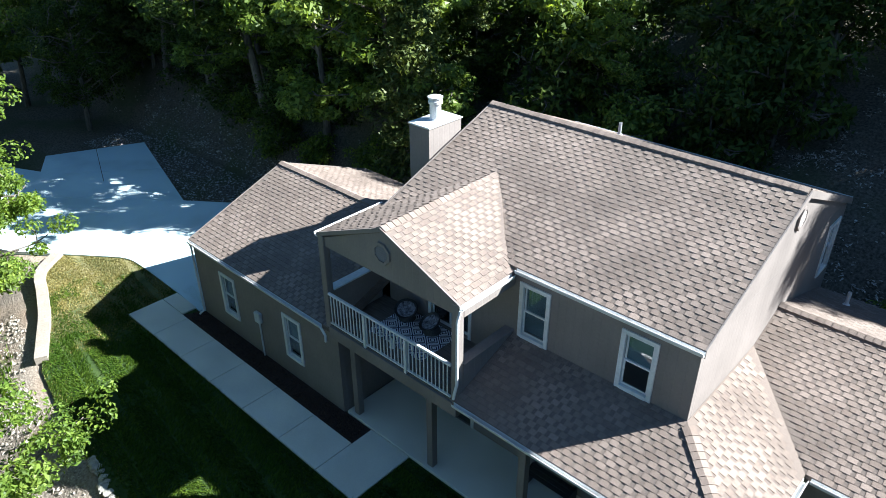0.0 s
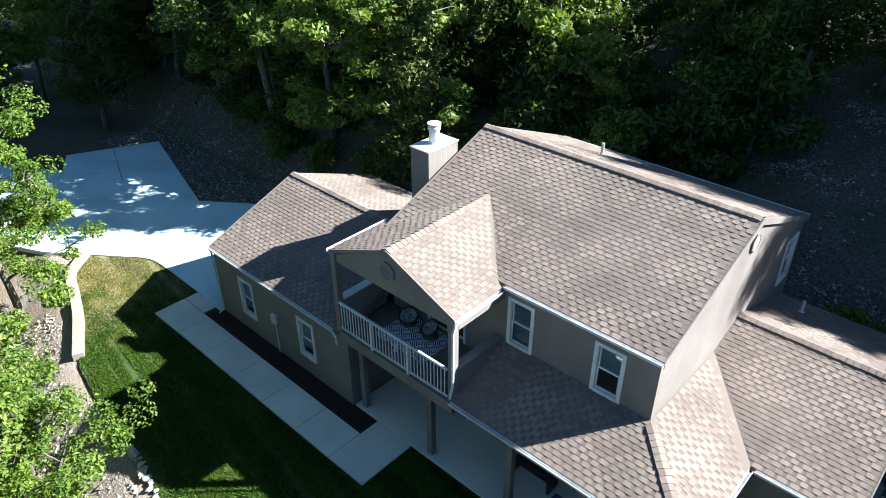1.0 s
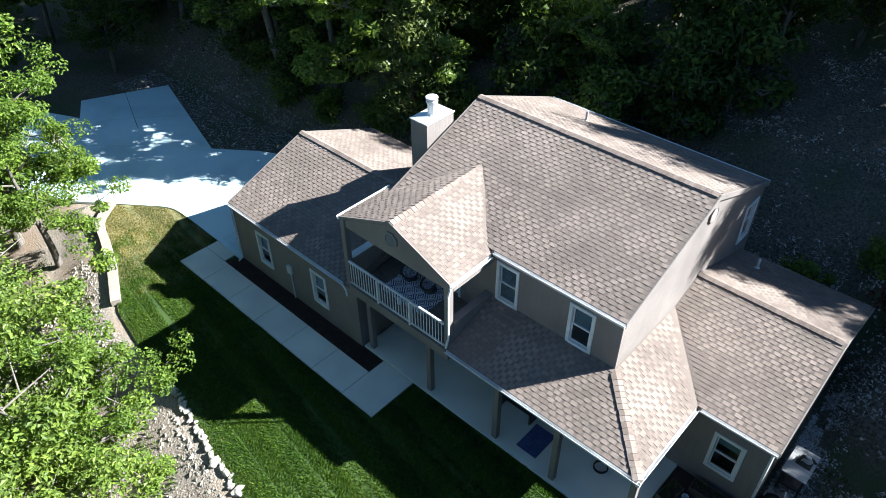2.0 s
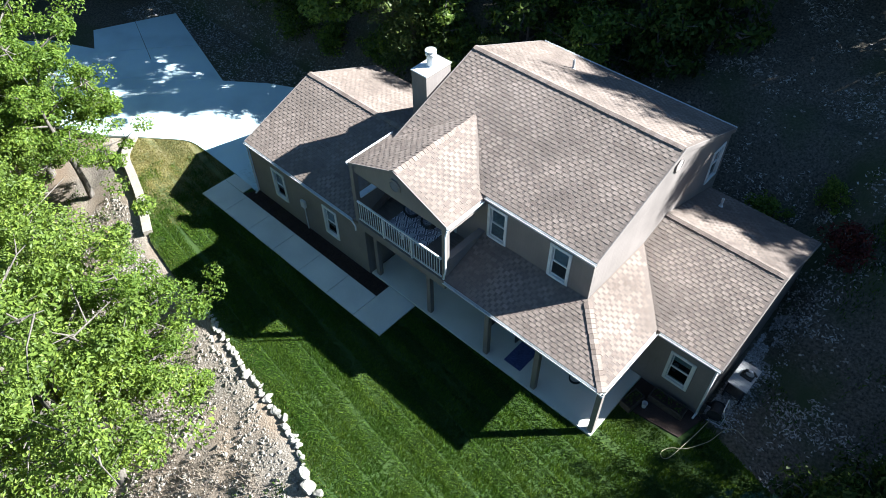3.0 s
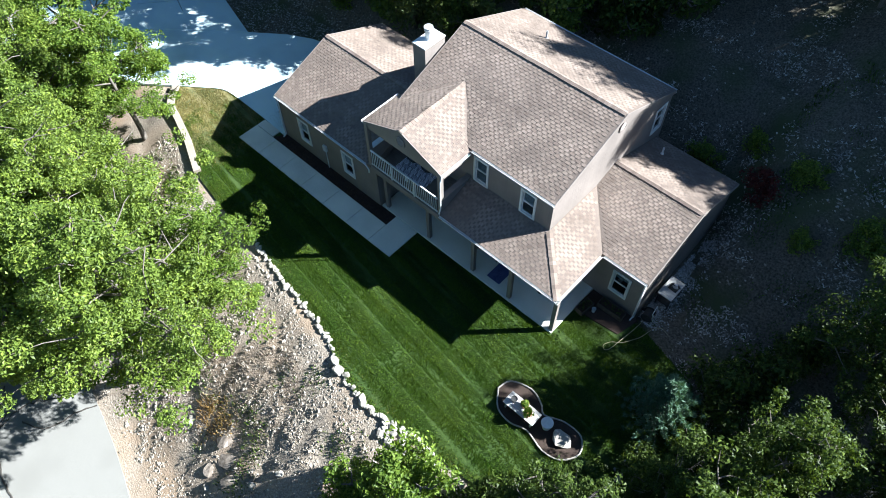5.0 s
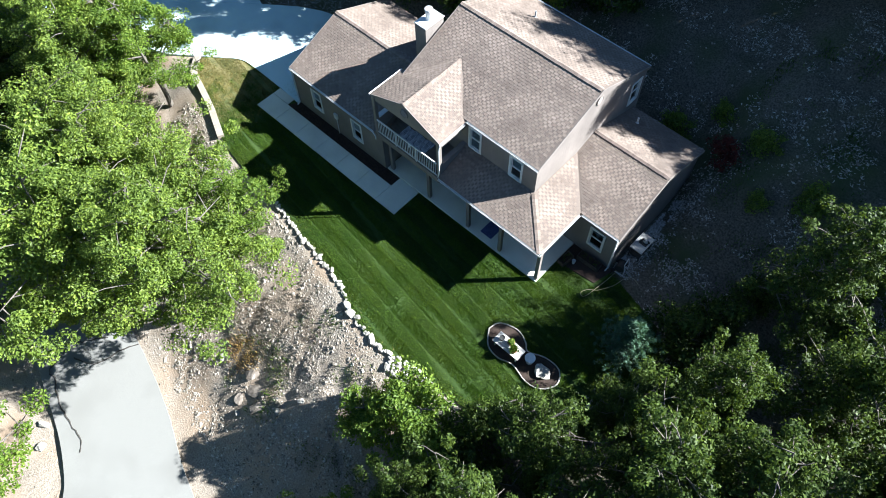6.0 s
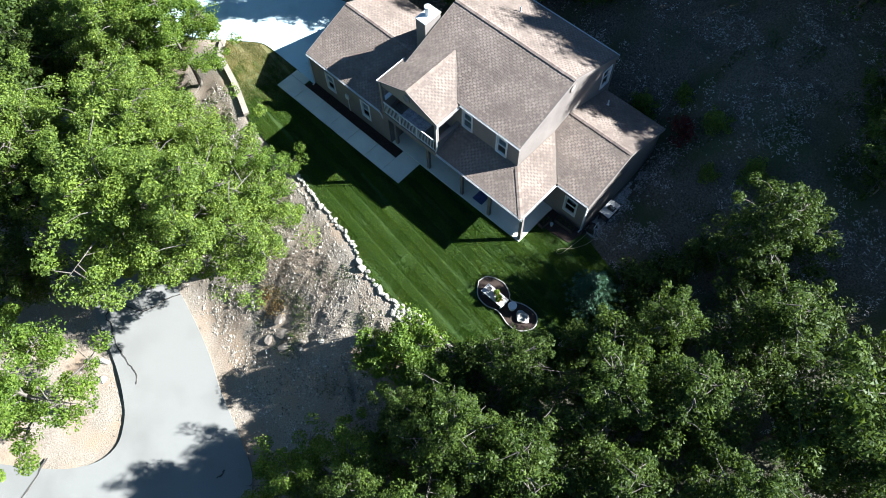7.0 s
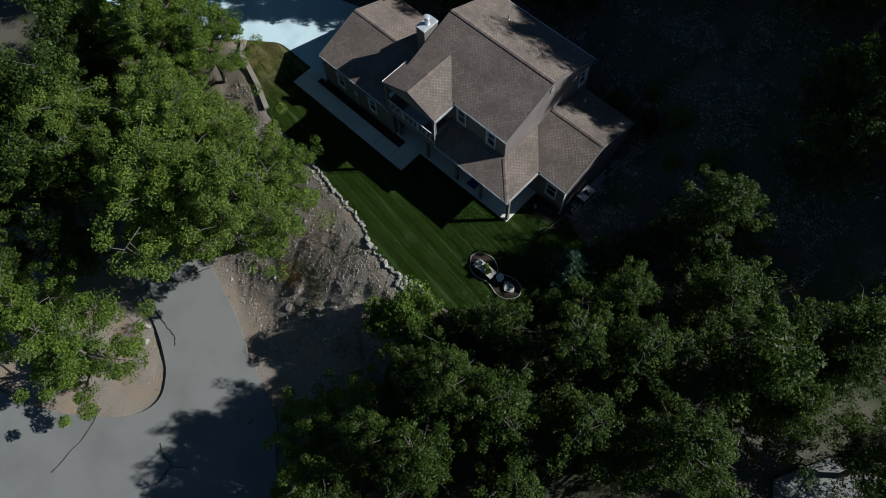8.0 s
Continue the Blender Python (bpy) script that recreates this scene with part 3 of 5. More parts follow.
def roof_slope(name, corners, thick=0.12, single=300, order=None, label=""):
    """A roof plane: a solid deck, stepped courses coloured as a shadow band, and laminated tabs; the first two corners
    are the eave.
    """
    c = [Vector(p) for p in corners]
    u = (c[1] - c[0]).normalized()
    nrm = u.cross(c[-1] - c[0]).normalized()
    if nrm.z < 0:
        nrm = -nrm
    v = nrm.cross(u)
    if v.z < 0:
        v = -v
    flat = [((p - c[0]).dot(u), (p - c[0]).dot(v)) for p in c]
    deck = part(name, prism(bmesh.new(), c, Vector((0, 0, -thick))), M["shadow_course"], house, label or "brown laminated shingle roof")
    top = max(p[1] for p in flat)
    turn = Matrix((u, v, nrm)).transposed().to_4x4()
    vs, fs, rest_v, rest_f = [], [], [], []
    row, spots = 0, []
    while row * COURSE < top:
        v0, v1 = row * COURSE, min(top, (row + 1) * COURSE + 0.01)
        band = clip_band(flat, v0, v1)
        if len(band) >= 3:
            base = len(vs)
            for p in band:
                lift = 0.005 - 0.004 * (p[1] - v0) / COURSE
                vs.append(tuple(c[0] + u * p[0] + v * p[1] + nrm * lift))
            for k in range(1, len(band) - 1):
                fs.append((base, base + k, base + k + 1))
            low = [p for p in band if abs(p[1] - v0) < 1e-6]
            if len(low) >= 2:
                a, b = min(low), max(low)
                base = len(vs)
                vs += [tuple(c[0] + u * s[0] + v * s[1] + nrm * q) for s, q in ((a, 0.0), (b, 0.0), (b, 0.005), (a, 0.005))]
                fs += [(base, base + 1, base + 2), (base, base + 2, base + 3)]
        lo, hi = min(p[0] for p in flat), max(p[0] for p in flat)
        s = lo + (0.0, 0.131)[row % 2] + 0.02 * (row // 2 % 3) + rng.uniform(-0.012, 0.012)
        while s < hi:
            k = rng.randrange(4)
            w = (0.155, 0.17, 0.185, 0.205)[k]
            if all(in_poly(flat, s + d, v0 + e) for d in (-w / 2, w / 2) for e in (0.01, 0.113)):
                spots.append((c[0] + u * s + v * v0 + nrm * (0.0035 + rng.uniform(0, 0.0015)), k))
            s += PITCH
        row += 1
    if order:
        spots.sort(key=lambda q: order(q[0]))
    for p, k in spots[:single]:
        pieces_to_place.append((k, Matrix.Translation(p) @ turn, deck))
    for p, k in spots[single:]:
        base = len(rest_v)
        m = Matrix.Translation(p) @ turn
        rest_v += [tuple(m @ q.co) for q in TABS[k].vertices]
        rest_f += [tuple(base + i for i in f.vertices) for f in TABS[k].polygons]
    tagged(part("underlay", quick_mesh("underlay", vs, fs, M["shadow_course"]), None, deck), kind="stuff")
    if rest_v:
        tagged(part("shingles", quick_mesh("shingles", rest_v, rest_f, M["shingle_rest"]), None, deck), kind="stuff")
    return deck


CAPS = {}


def cap_mesh(w, drop):
    """One bent cap shingle; the ridge runs along x."""
    key = (round(w, 3), round(drop, 3))
    if key not in CAPS:
        vs = []
        for x, h in ((0.0, 0.034), (0.2, 0.018)):
            vs += [(x, -w, h - w * drop), (x, 0, h + 0.006), (x, w, h - w * drop)]
        vs += [(x, y, z - 0.04) for x, y, z in (vs[0], vs[1], vs[2], vs[3], vs[5])]
        me = bpy.data.meshes.new("ridge_cap")
        me.from_pydata(vs, [], [(0, 1, 4, 3), (1, 2, 5, 4), (6, 7, 1, 0), (7, 8, 2, 1), (0, 3, 9, 6), (2, 8, 10, 5)])
        me.materials.append(M["shingle"])
        CAPS[key] = me
    return CAPS[key]


caps_to_place = []


def ridge_caps(deck, a, b, step=0.16, w=0.15, drop=0.4, lift=0.0):
    """Bent cap shingles overlapping along a ridge or hip."""
    a, b = Vector(a), Vector(b)
    d = (b - a).normalized()
    side = Vector((0, 0, 1)).cross(d).normalized()
    up = d.cross(side)
    turn = Matrix((d, side, up)).transposed().to_4x4()
    for i in range(int((b - a).length / step)):
        p = a + d * (i * step) + side * rng.uniform(-0.008, 0.008) + up * lift
        caps_to_place.append((cap_mesh(w, drop), Matrix.Translation(p) @ turn, deck))


RL, RR = ML - 0.09, MR + 0.05
BACK_Y = 2 * RIDGE_Y + 0.06
front_main = roof_slope("roof", [(RL, -0.06, EAVE), (RR, -0.06, EAVE), (RR, RIDGE_Y, RIDGE), (RL, RIDGE_Y, RIDGE)], order=lambda p: -p.x - 0.4 * p.y, label="sunlit brown shingle slope of the main roof")
back_main = roof_slope("roof", [(RL, BACK_Y, EAVE), (RR, BACK_Y, EAVE), (RR, RIDGE_Y, RIDGE), (RL, RIDGE_Y, RIDGE)], single=0)
ridge_caps(front_main, (RL, RIDGE_Y, RIDGE + 0.0), (RR, RIDGE_Y, RIDGE + 0.0), w=0.13, drop=0.38, lift=0.02)

# cross gable over the balcony
BX0, BX1, BRX = -8.5, -4.1, -6.3
BE, BRZ = 5.22, 6.13
BF = -1.8
b_right = roof_slope("porch_roof", [(BX1, BF, BE), (BX1, -0.04, BE + 0.02), (BRX, 1.99, BRZ + 0.01), (BRX, BF, BRZ)], single=200, label="pale sunlit shingle slope over the balcony")
b_left = roof_slope("porch_roof", [(BX0, BF, BE), (BX0, 0.33, BE), (RL - 0.01, 0.33, BE + 0.132), (BRX, 1.99, BRZ), (BRX, BF, BRZ)], single=150)
ridge_caps(b_right, (BRX, BF, BRZ), (BRX, 1.99, BRZ + 0.01), drop=0.42)

# garage wing
GL, GE, GRY, GRZ, GF, GB = -15.0, 2.6, 1.75, 3.98, -1.86, 5.36
garage_front = roof_slope("garage_roof", [(GL, GF, GE), (ML - 0.004, GF, GE), (ML - 0.004, GRY, GRZ), (GL, GRY, GRZ)], order=lambda p: -p.x, label="shingle slope of the garage, half in shade")
garage_back = roof_slope("garage_roof", [(GL, GB, GE), (ML - 0.004, GB, GE), (ML - 0.004, GRY, GRZ), (GL, GRY, GRZ)], single=0)
ridge_caps(garage_front, (GL, GRY, GRZ), (ML - 0.01, GRY, GRZ), w=0.13, drop=0.38, lift=0.02)

# hipped roof round the porch
PE, PF, PR = 2.87, -1.95, 1.98
PTOP = 3.6
VY = 0.99
WE, WRY, WRZ, WR, WB = 2.87, 4.4, 4.03, 4.12, 7.85
wing_at = lambda y: WE + (WRZ - WE) * (y - VY) / (WRY - VY)
VALLEY_Y = VY + (PTOP - WE) / (WRZ - WE) * (WRY - VY)
p_front = roof_slope("porch_roof", [(BX1 - 0.05, PF, PE), (PR, PF, PE), (0.004, -0.004, PTOP), (BX1 - 0.05, -0.004, PTOP)], order=lambda p: p.y, label="shingle roof over the porch, partly in the shade of the house")
p_side = roof_slope("porch_roof", [(PR, PF, PE), (PR, VY, PE), (0.004, VALLEY_Y, PTOP), (0.004, -0.004, PTOP)], label="pale sunlit hipped end of the porch roof")
ridge_caps(p_front, (PR, PF, PE), (0.02, -0.02, PTOP), w=0.13, drop=0.2)

# one-storey wing
w_front = roof_slope("wing_roof", [(PR, VY, WE), (WR, VY, WE), (WR, WRY, WRZ), (0.004, WRY, WRZ), (0.004, VALLEY_Y, PTOP)], order=lambda p: p.y, label="brown shingle slope of the side wing")
w_back = roof_slope("wing_roof", [(0.004, WB, WE - 0.02), (WR, WB, WE - 0.02), (WR, WRY, WRZ), (0.004, WRY, WRZ)], single=0)
ridge_caps(w_front, (0.01, WRY, WRZ), (WR, WRY, WRZ), w=0.13, drop=0.34, lift=0.02)

# white rake boards, fascias, gutters and downspouts
def board(name, a, b, h=0.16, t=0.03, out=(0, 0, 0), label=""):
    a, b = Vector(a) + Vector(out), Vector(b) + Vector(out)
    d = (b - a).normalized()
    side = d.cross(Vector((0, 0, 1))).normalized() * t
    return part(name, prism(bmesh.new(), [a, b, b - Vector((0, 0, h)), a - Vector((0, 0, h))], side), M["trim"], house, label)


def gutter(a, b, out, label="white metal gutter"):
    a, b, o = Vector(a), Vector(b), Vector(out)
    prof = [(0.0, 0.0), (0.0, -0.1), (0.07, -0.1), (0.1, -0.02), (0.1, 0.0), (0.09, 0.0), (0.065, -0.085), (0.012, -0.085), (0.012, 0.0)]
    bm = bmesh.new()
    tube_rings(bm, [[p + o * (x + 0.004) + Vector((0, 0, z - 0.01)) for x, z in prof] for p in (a, b)])
    return part("gutter", bm, M["trim"], house, label)


def downspout(pts, label="white downspout"):
    return part("downspout", tube(bmesh.new(), pts, [0.034] * len(pts), 8), M["trim"], house, label)


for x, o in ((RR, 0.0), (RL, -0.032)):
    for y in (-0.06, BACK_Y):
        a, b = Vector((x + o + 0.001, y, EAVE + 0.012)), Vector((x + o + 0.001, RIDGE_Y, RIDGE + 0.012))
        part("rake_board", prism(bmesh.new(), [a, b, b - Vector((0, 0, 0.17)), a - Vector((0, 0, 0.17))], (0.03, 0, 0)), M["siding"], house)
for y, e, yr, zr, x in ((GF, GE, GRY, GRZ, GL - 0.032), (GB, GE, GRY, GRZ, GL - 0.032), (VY, WE, WRY, WRZ, WR + 0.001), (WB, WE - 0.02, WRY, WRZ, WR + 0.001)):
    a, b = Vector((x, y, e + 0.012)), Vector((x, yr, zr + 0.012))
    part("rake_board", prism(bmesh.new(), [a, b, b - Vector((0, 0, 0.17)), a - Vector((0, 0, 0.17))], (0.03, 0, 0)), M["siding"], house)
for x0 in (BX0, BX1):
    a, b = Vector((x0, BF - 0.032, BE + 0.012)), Vector((BRX, BF - 0.032, BRZ + 0.012))
    part("rake_board", prism(bmesh.new(), [a, b, b - Vector((0, 0, 0.1)), a - Vector((0, 0, 0.1))], (0, 0.03, 0)), M["siding"], house)
gutter((BX1 + 0.05, -0.06, EAVE), (RR + 0.02, -0.06, EAVE), (0, -1, 0))
gutter((BX1, BF - 0.02, BE), (BX1, -0.18, BE), (1, 0, 0))
gutter((BX0, BF - 0.02, BE), (BX0, 0.33, BE), (-1, 0, 0))
gutter((GL, GF, GE), (-8.62, GF, GE), (0, -1, 0))
gutter((BX1, PF, PE), (PR + 0.1, PF, PE), (0, -1, 0))
gutter((PR, PF - 0.1, PE), (PR, VY - 0.1, PE), (1, 0, 0))
gutter((PR + 0.12, VY, WE), (WR, VY, WE), (0, -1, 0))
gutter((RL, BACK_Y, EAVE), (RR, BACK_Y, EAVE), (0, 1, 0))
downspout([(BX1 + 0.06, BF - 0.05, BE - 0.08), (BX1 + 0.06, BF - 0.14, BE - 0.3), (BX1 + 0.06, BF - 0.14, 3.35), (BX1 + 0.02, PF - 0.02, 3.1), (BX1 - 0.02, PF + 0.0, 2.93)])
downspout([(GL + 0.1, GF - 0.05, GE - 0.1), (GL + 0.1, -1.88, GE - 0.25), (GL + 0.1, -1.86, 0.05), (GL + 0.1, -2.05, -0.02)])
downspout([(WR - 0.1, VY - 0.05, WE - 0.1), (WR - 0.12, 1.15, WE - 0.25), (WR - 0.12, 1.15, 0.05), (WR - 0.12, 0.95, 0.0)])
downspout([(-8.6, GF - 0.06, GE - 0.08), (-8.4, -1.95, 2.4), (-8.4, -1.95, 2.2)])

# garage walls
GWIN = [(-13.58, -12.78, 0.6, 2.05), (-10.48, -9.68, 0.6, 2.05)]
wall("wall_garage_front", (-14.93, -1.8), (1, 0), (0, 1), 14.93 - 8.1, -0.2, 2.56, [(a + 14.93 + 0.06, b + 14.93 - 0.06, c + 0.06, d - 0.06) for a, b, c, d in GWIN])
wall("wall_garage_end", (-14.93, -1.657), (0, 1), (1, 0), 6.8, -0.2, 2.5)
wall("wall_garage_back", (-14.93, 5.3), (1, 0), (0, -1), 14.93 - 8.1, -0.2, 2.5)
part("gable", prism(bmesh.new(), [(-14.93, -1.7, 2.505), (-14.93, 5.2, 2.505), (-14.93, GRY, GRZ - 0.13)], (0.14, 0, 0)), M["siding"], house)
wall("wall_garage_return", (-8.1, -1.657), (0, 1), (-1, 0), 1.65, -0.1, 2.5)
for a, b, c, d in GWIN:
    window(pose(a, -1.8, c), b - a, d - c, 0.5)
meter = part("meter_box", boxed(-11.78, -11.52, -1.92, -1.802, 1.15, 1.5, bevel=0.02), M["metal"], house, "grey electricity meter on the wall")
part("conduit", tube(bmesh.new(), [(-11.65, -1.84, 1.15), (-11.65, -1.84, -0.1)], [0.025, 0.025], 8), M["metal"], meter)

# wing walls
WWIN = (2.56, 3.43, 0.7, 2.13)
wall("wall_wing_front", (0.004, 1.2), (1, 0), (0, 1), 4.0, -0.2, 2.78, [(WWIN[0] + 0.056, WWIN[1] - 0.064, WWIN[2] + 0.06, WWIN[3] - 0.06)])
wall("wall_wing_end", (4.004, 1.343), (0, 1), (-1, 0), 6.3, -0.2, 2.78)
wall("wall_wing_back", (0.004, 7.79), (1, 0), (0, -1), 4.0, -0.2, 2.78)
part("gable", prism(bmesh.new(), [(3.864, 1.2, 2.785), (3.864, 7.7, 2.785), (3.864, WRY, WRZ - 0.13)], (0.14, 0, 0)), M["siding"], house)
window(pose(WWIN[0], 1.2, WWIN[2]), WWIN[1] - WWIN[0], WWIN[3] - WWIN[2], 0.3)
part("corner_board", boxed(4.006, 4.03, 1.17, 1.3, -0.15, 2.75), M["trim"], house, "white corner board")

# porch posts, beam and ceiling
for x in (-7.757, -5.125, -2.5, -0.45, 1.84):
    post = part("porch_post", boxed(x - 0.09, x + 0.09, -1.66, -1.48, 0.0, 2.6, bevel=0.008), M["siding"], house)
part("porch_beam", boxed(BX1, 1.93, -1.68, -1.46, 2.6, 2.8), M["siding"], house)
part("porch_beam", boxed(1.75, 1.93, -1.455, 1.195, 2.6, 2.8), M["siding"], house)
part("porch_ceiling", prism(bmesh.new(), [(BX1, -1.9, 2.76), (1.93, -1.9, 2.76), (1.93, 1.19, 2.76), (0.01, 1.19, 2.76), (0.01, -0.01, 2.76), (BX1, -0.01, 2.76)], (0, 0, 0.03)), M["siding"], house)

# balcony
DZ = 2.72
part("balcony_deck", boxed(-8.3, -4.12, -1.82, -0.003, 2.6, DZ), M["deck"], house, "weathered grey-brown balcony deck")
part("balcony_fascia", boxed(-8.3, -4.12, -1.88, -1.825, 2.36, DZ - 0.03), M["siding"], house)
part("balcony_soffit", boxed(-8.25, -4.15, -1.8, -0.01, 2.5, 2.595), M["siding"], house)
for x in (-8.36, -4.2):
    part("balcony_post", boxed(x - 0.09, x + 0.09, -1.84, -1.66, 2.36, 5.2, bevel=0.008), M["siding"], house)
# Beam added under the eave to keep the sun off the balcony rail.
part("header_beam", boxed(-4.29, -4.11, -1.655, -0.01, 4.86, 5.02), M["siding"], house)
part("knee_wall", boxed(-4.29, -4.11, -1.655, -0.004, DZ + 0.002, 3.66), M["siding"], house)
part("knee_wall", boxed(-8.45, -8.27, -1.655, -0.1, 2.4, 3.66), M["siding"], house)
part("knee_cap", boxed(-4.33, -4.08, -1.656, -0.004, 3.662, 3.69), M["siding"], house)
part("knee_cap", boxed(-8.49, -8.24, -1.656, -0.1, 3.662, 3.7), M["trim"], house)
# gable panel over the balcony opening
bm = bmesh.new()
prism(bm, [(BX0 + 0.08, BF + 0.02, BE - 0.3), (BX1 - 0.03, BF + 0.02, BE - 0.3), (BX1 - 0.03, BF + 0.02, BE - 0.12), (BRX, BF + 0.02, BRZ - 0.1), (BX0 + 0.08, BF + 0.02, BE - 0.12)], (0, 0.12, 0))
part("gable", bm, M["siding"], house)
part("balcony_ceiling", boxed(BX0 + 0.15, BX1 - 0.1, BF + 0.15, -0.004, BE - 0.2, BE - 0.16), M["siding"], house)
rail = part("balcony_rail", boxed(-8.26, -4.3, -1.86, -1.79, 3.62, 3.68, bevel=0.008), M["trim"], house, "white railing with slim balusters")
part("bottom_rail", boxed(-8.26, -4.3, -1.85, -1.8, DZ + 0.06, DZ + 0.1), M["trim"], rail)
x = -8.2
while x < -4.32:
    part("baluster", boxed(x - 0.011, x + 0.011, -1.836, -1.814, DZ + 0.1, 3.62), M["trim"], rail)
    x += 0.115
for x in (-7.0, -5.65):
    part("rail_post", boxed(x - 0.035, x + 0.035, -1.87, -1.79, DZ - 0.02, 3.62), M["trim"], rail)


def octagon_vent(at):
    """A louvred eight-sided gable vent that looks along -y."""
    bm = bmesh.new()
    ring = lambda r, y: [(r * math.cos(math.pi / 8 + k * math.pi / 4), y, r * math.sin(math.pi / 8 + k * math.pi / 4)) for k in range(8)]
    tube_rings(bm, [ring(0.27, 0.0), ring(0.27, -0.05), ring(0.2, -0.05), ring(0.2, -0.01)])
    vent = part("gable_vent", bm, M["siding"], house, "eight-sided louvred vent painted like the wall", at)
    for k in range(6):
        z = -0.15 + k * 0.055
        half = math.sqrt(max(0.01, 0.19 ** 2 - z * z)) * 0.95
        part("louvre", prism(bmesh.new(), [(-half, -0.045, z - 0.012), (half, -0.045, z - 0.012), (half, -0.012, z + 0.03), (-half, -0.012, z + 0.03)], (0, 0, 0.006)), M["siding"], vent)
    return vent


octagon_vent(pose(BRX, BF + 0.018, 5.52))
octagon_vent(pose(MR + 0.002, 4.09, 6.32, 0, 0, 90))

# chimney chase with metal cap and flue
CX0, CX1, CY0, CY1, CT = -9.0, -8.3, 1.75, 2.96, 6.82
chimney = part("chimney", boxed(CX0, CX1, CY0, CY1, 2.2, CT - 0.04), M["siding"], house, "boxed siding chimney with a metal top")
part("chimney_cap", boxed(CX0 - 0.03, CX1 + 0.03, CY0 - 0.03, CY1 + 0.03, CT - 0.04, CT, bevel=0.008), M["metal"], chimney, "pale sheet-metal chimney cap")
cx, cy = (CX0 + CX1) / 2, (CY0 + CY1) / 2
part("flue", lathe(bmesh.new(), [(0.2, 0), (0.15, 0.05), (0.15, 0.42), (0.19, 0.43), (0.19, 0.5), (0.16, 0.52), (0.16, 0.56), (0.2, 0.57), (0.2, 0.6), (0.02, 0.65)], 20, (cx, cy, CT)), M["metal"], chimney, "round metal flue with a cowl")
for x, y, z in ((-5.63, 6.56, RIDGE - SLOPE * (6.56 - RIDGE_Y)), (0.9, 6.75, WRZ - (WRZ - WE) / (WB - WRY) * (6.75 - WRY))):
    part("vent_pipe", lathe(bmesh.new(), [(0.1, -0.03), (0.07, 0.03), (0.045, 0.05), (0.045, 0.36), (0.035, 0.36), (0.035, 0.1)], 14, (x, y, z)), M["trim"], house, "white plastic roof vent pipe")


# ---- trees ----
def leaves(rs, centres, normals, size, name, material, slim=0.62, plain=False):
    """Leaf blades, one at each centre, facing their normals: folded, or plain three-cornered ones."""
    n = len(centres)
    rnd = rs.normal(size=(n, 3))
    a = np.cross(normals, rnd)
    a /= np.linalg.norm(a, axis=1, keepdims=True) + 1e-9
    b = np.cross(normals, a)
    s = (size * rs.uniform(0.65, 1.35, n))[:, None]
    tip, tail = centres + a * s * 0.6, centres - a * s * 0.5
    if plain:
        half = b * s * slim * 0.62
        verts = np.stack([tail - half, tail + half, tip + a * s * 0.25], 1).reshape(-1, 3)
        return quick_mesh(name, verts, np.arange(3 * n).reshape(-1, 3), material)
    fold = normals * s * 0.16
    left, right = centres + b * s * slim * 0.5 + fold, centres - b * s * slim * 0.5 + fold
    verts = np.stack([tail, left, tip, right], 1).reshape(-1, 3)
    faces = np.arange(4 * n).reshape(-1, 4)
    return quick_mesh(name, verts, faces, material)


def clumps(rs, ends, per, spread, up=0.5, tall=0.62):
    """Leaf places and normals round the twig ends."""
    cs, ns = [], []
    for e in ends:
        r = spread * rs.uniform(0.6, 1.3)
        k = int(per * rs.uniform(0.6, 1.4))
        d = rs.normal(size=(k, 3))
        d /= np.linalg.norm(d, axis=1, keepdims=True)
        rad = r * rs.uniform(0.25, 1.0, (k, 1)) ** 0.6
        p = np.array(e) + d * rad * np.array([1.0, 1.0, tall])
        nn = d * 0.55 + rs.normal(size=(k, 3)) * 0.45 + np.array([0, 0, up])
        cs.append(p)
        ns.append(nn / np.linalg.norm(nn, axis=1, keepdims=True))
    return np.concatenate(cs), np.concatenate(ns)


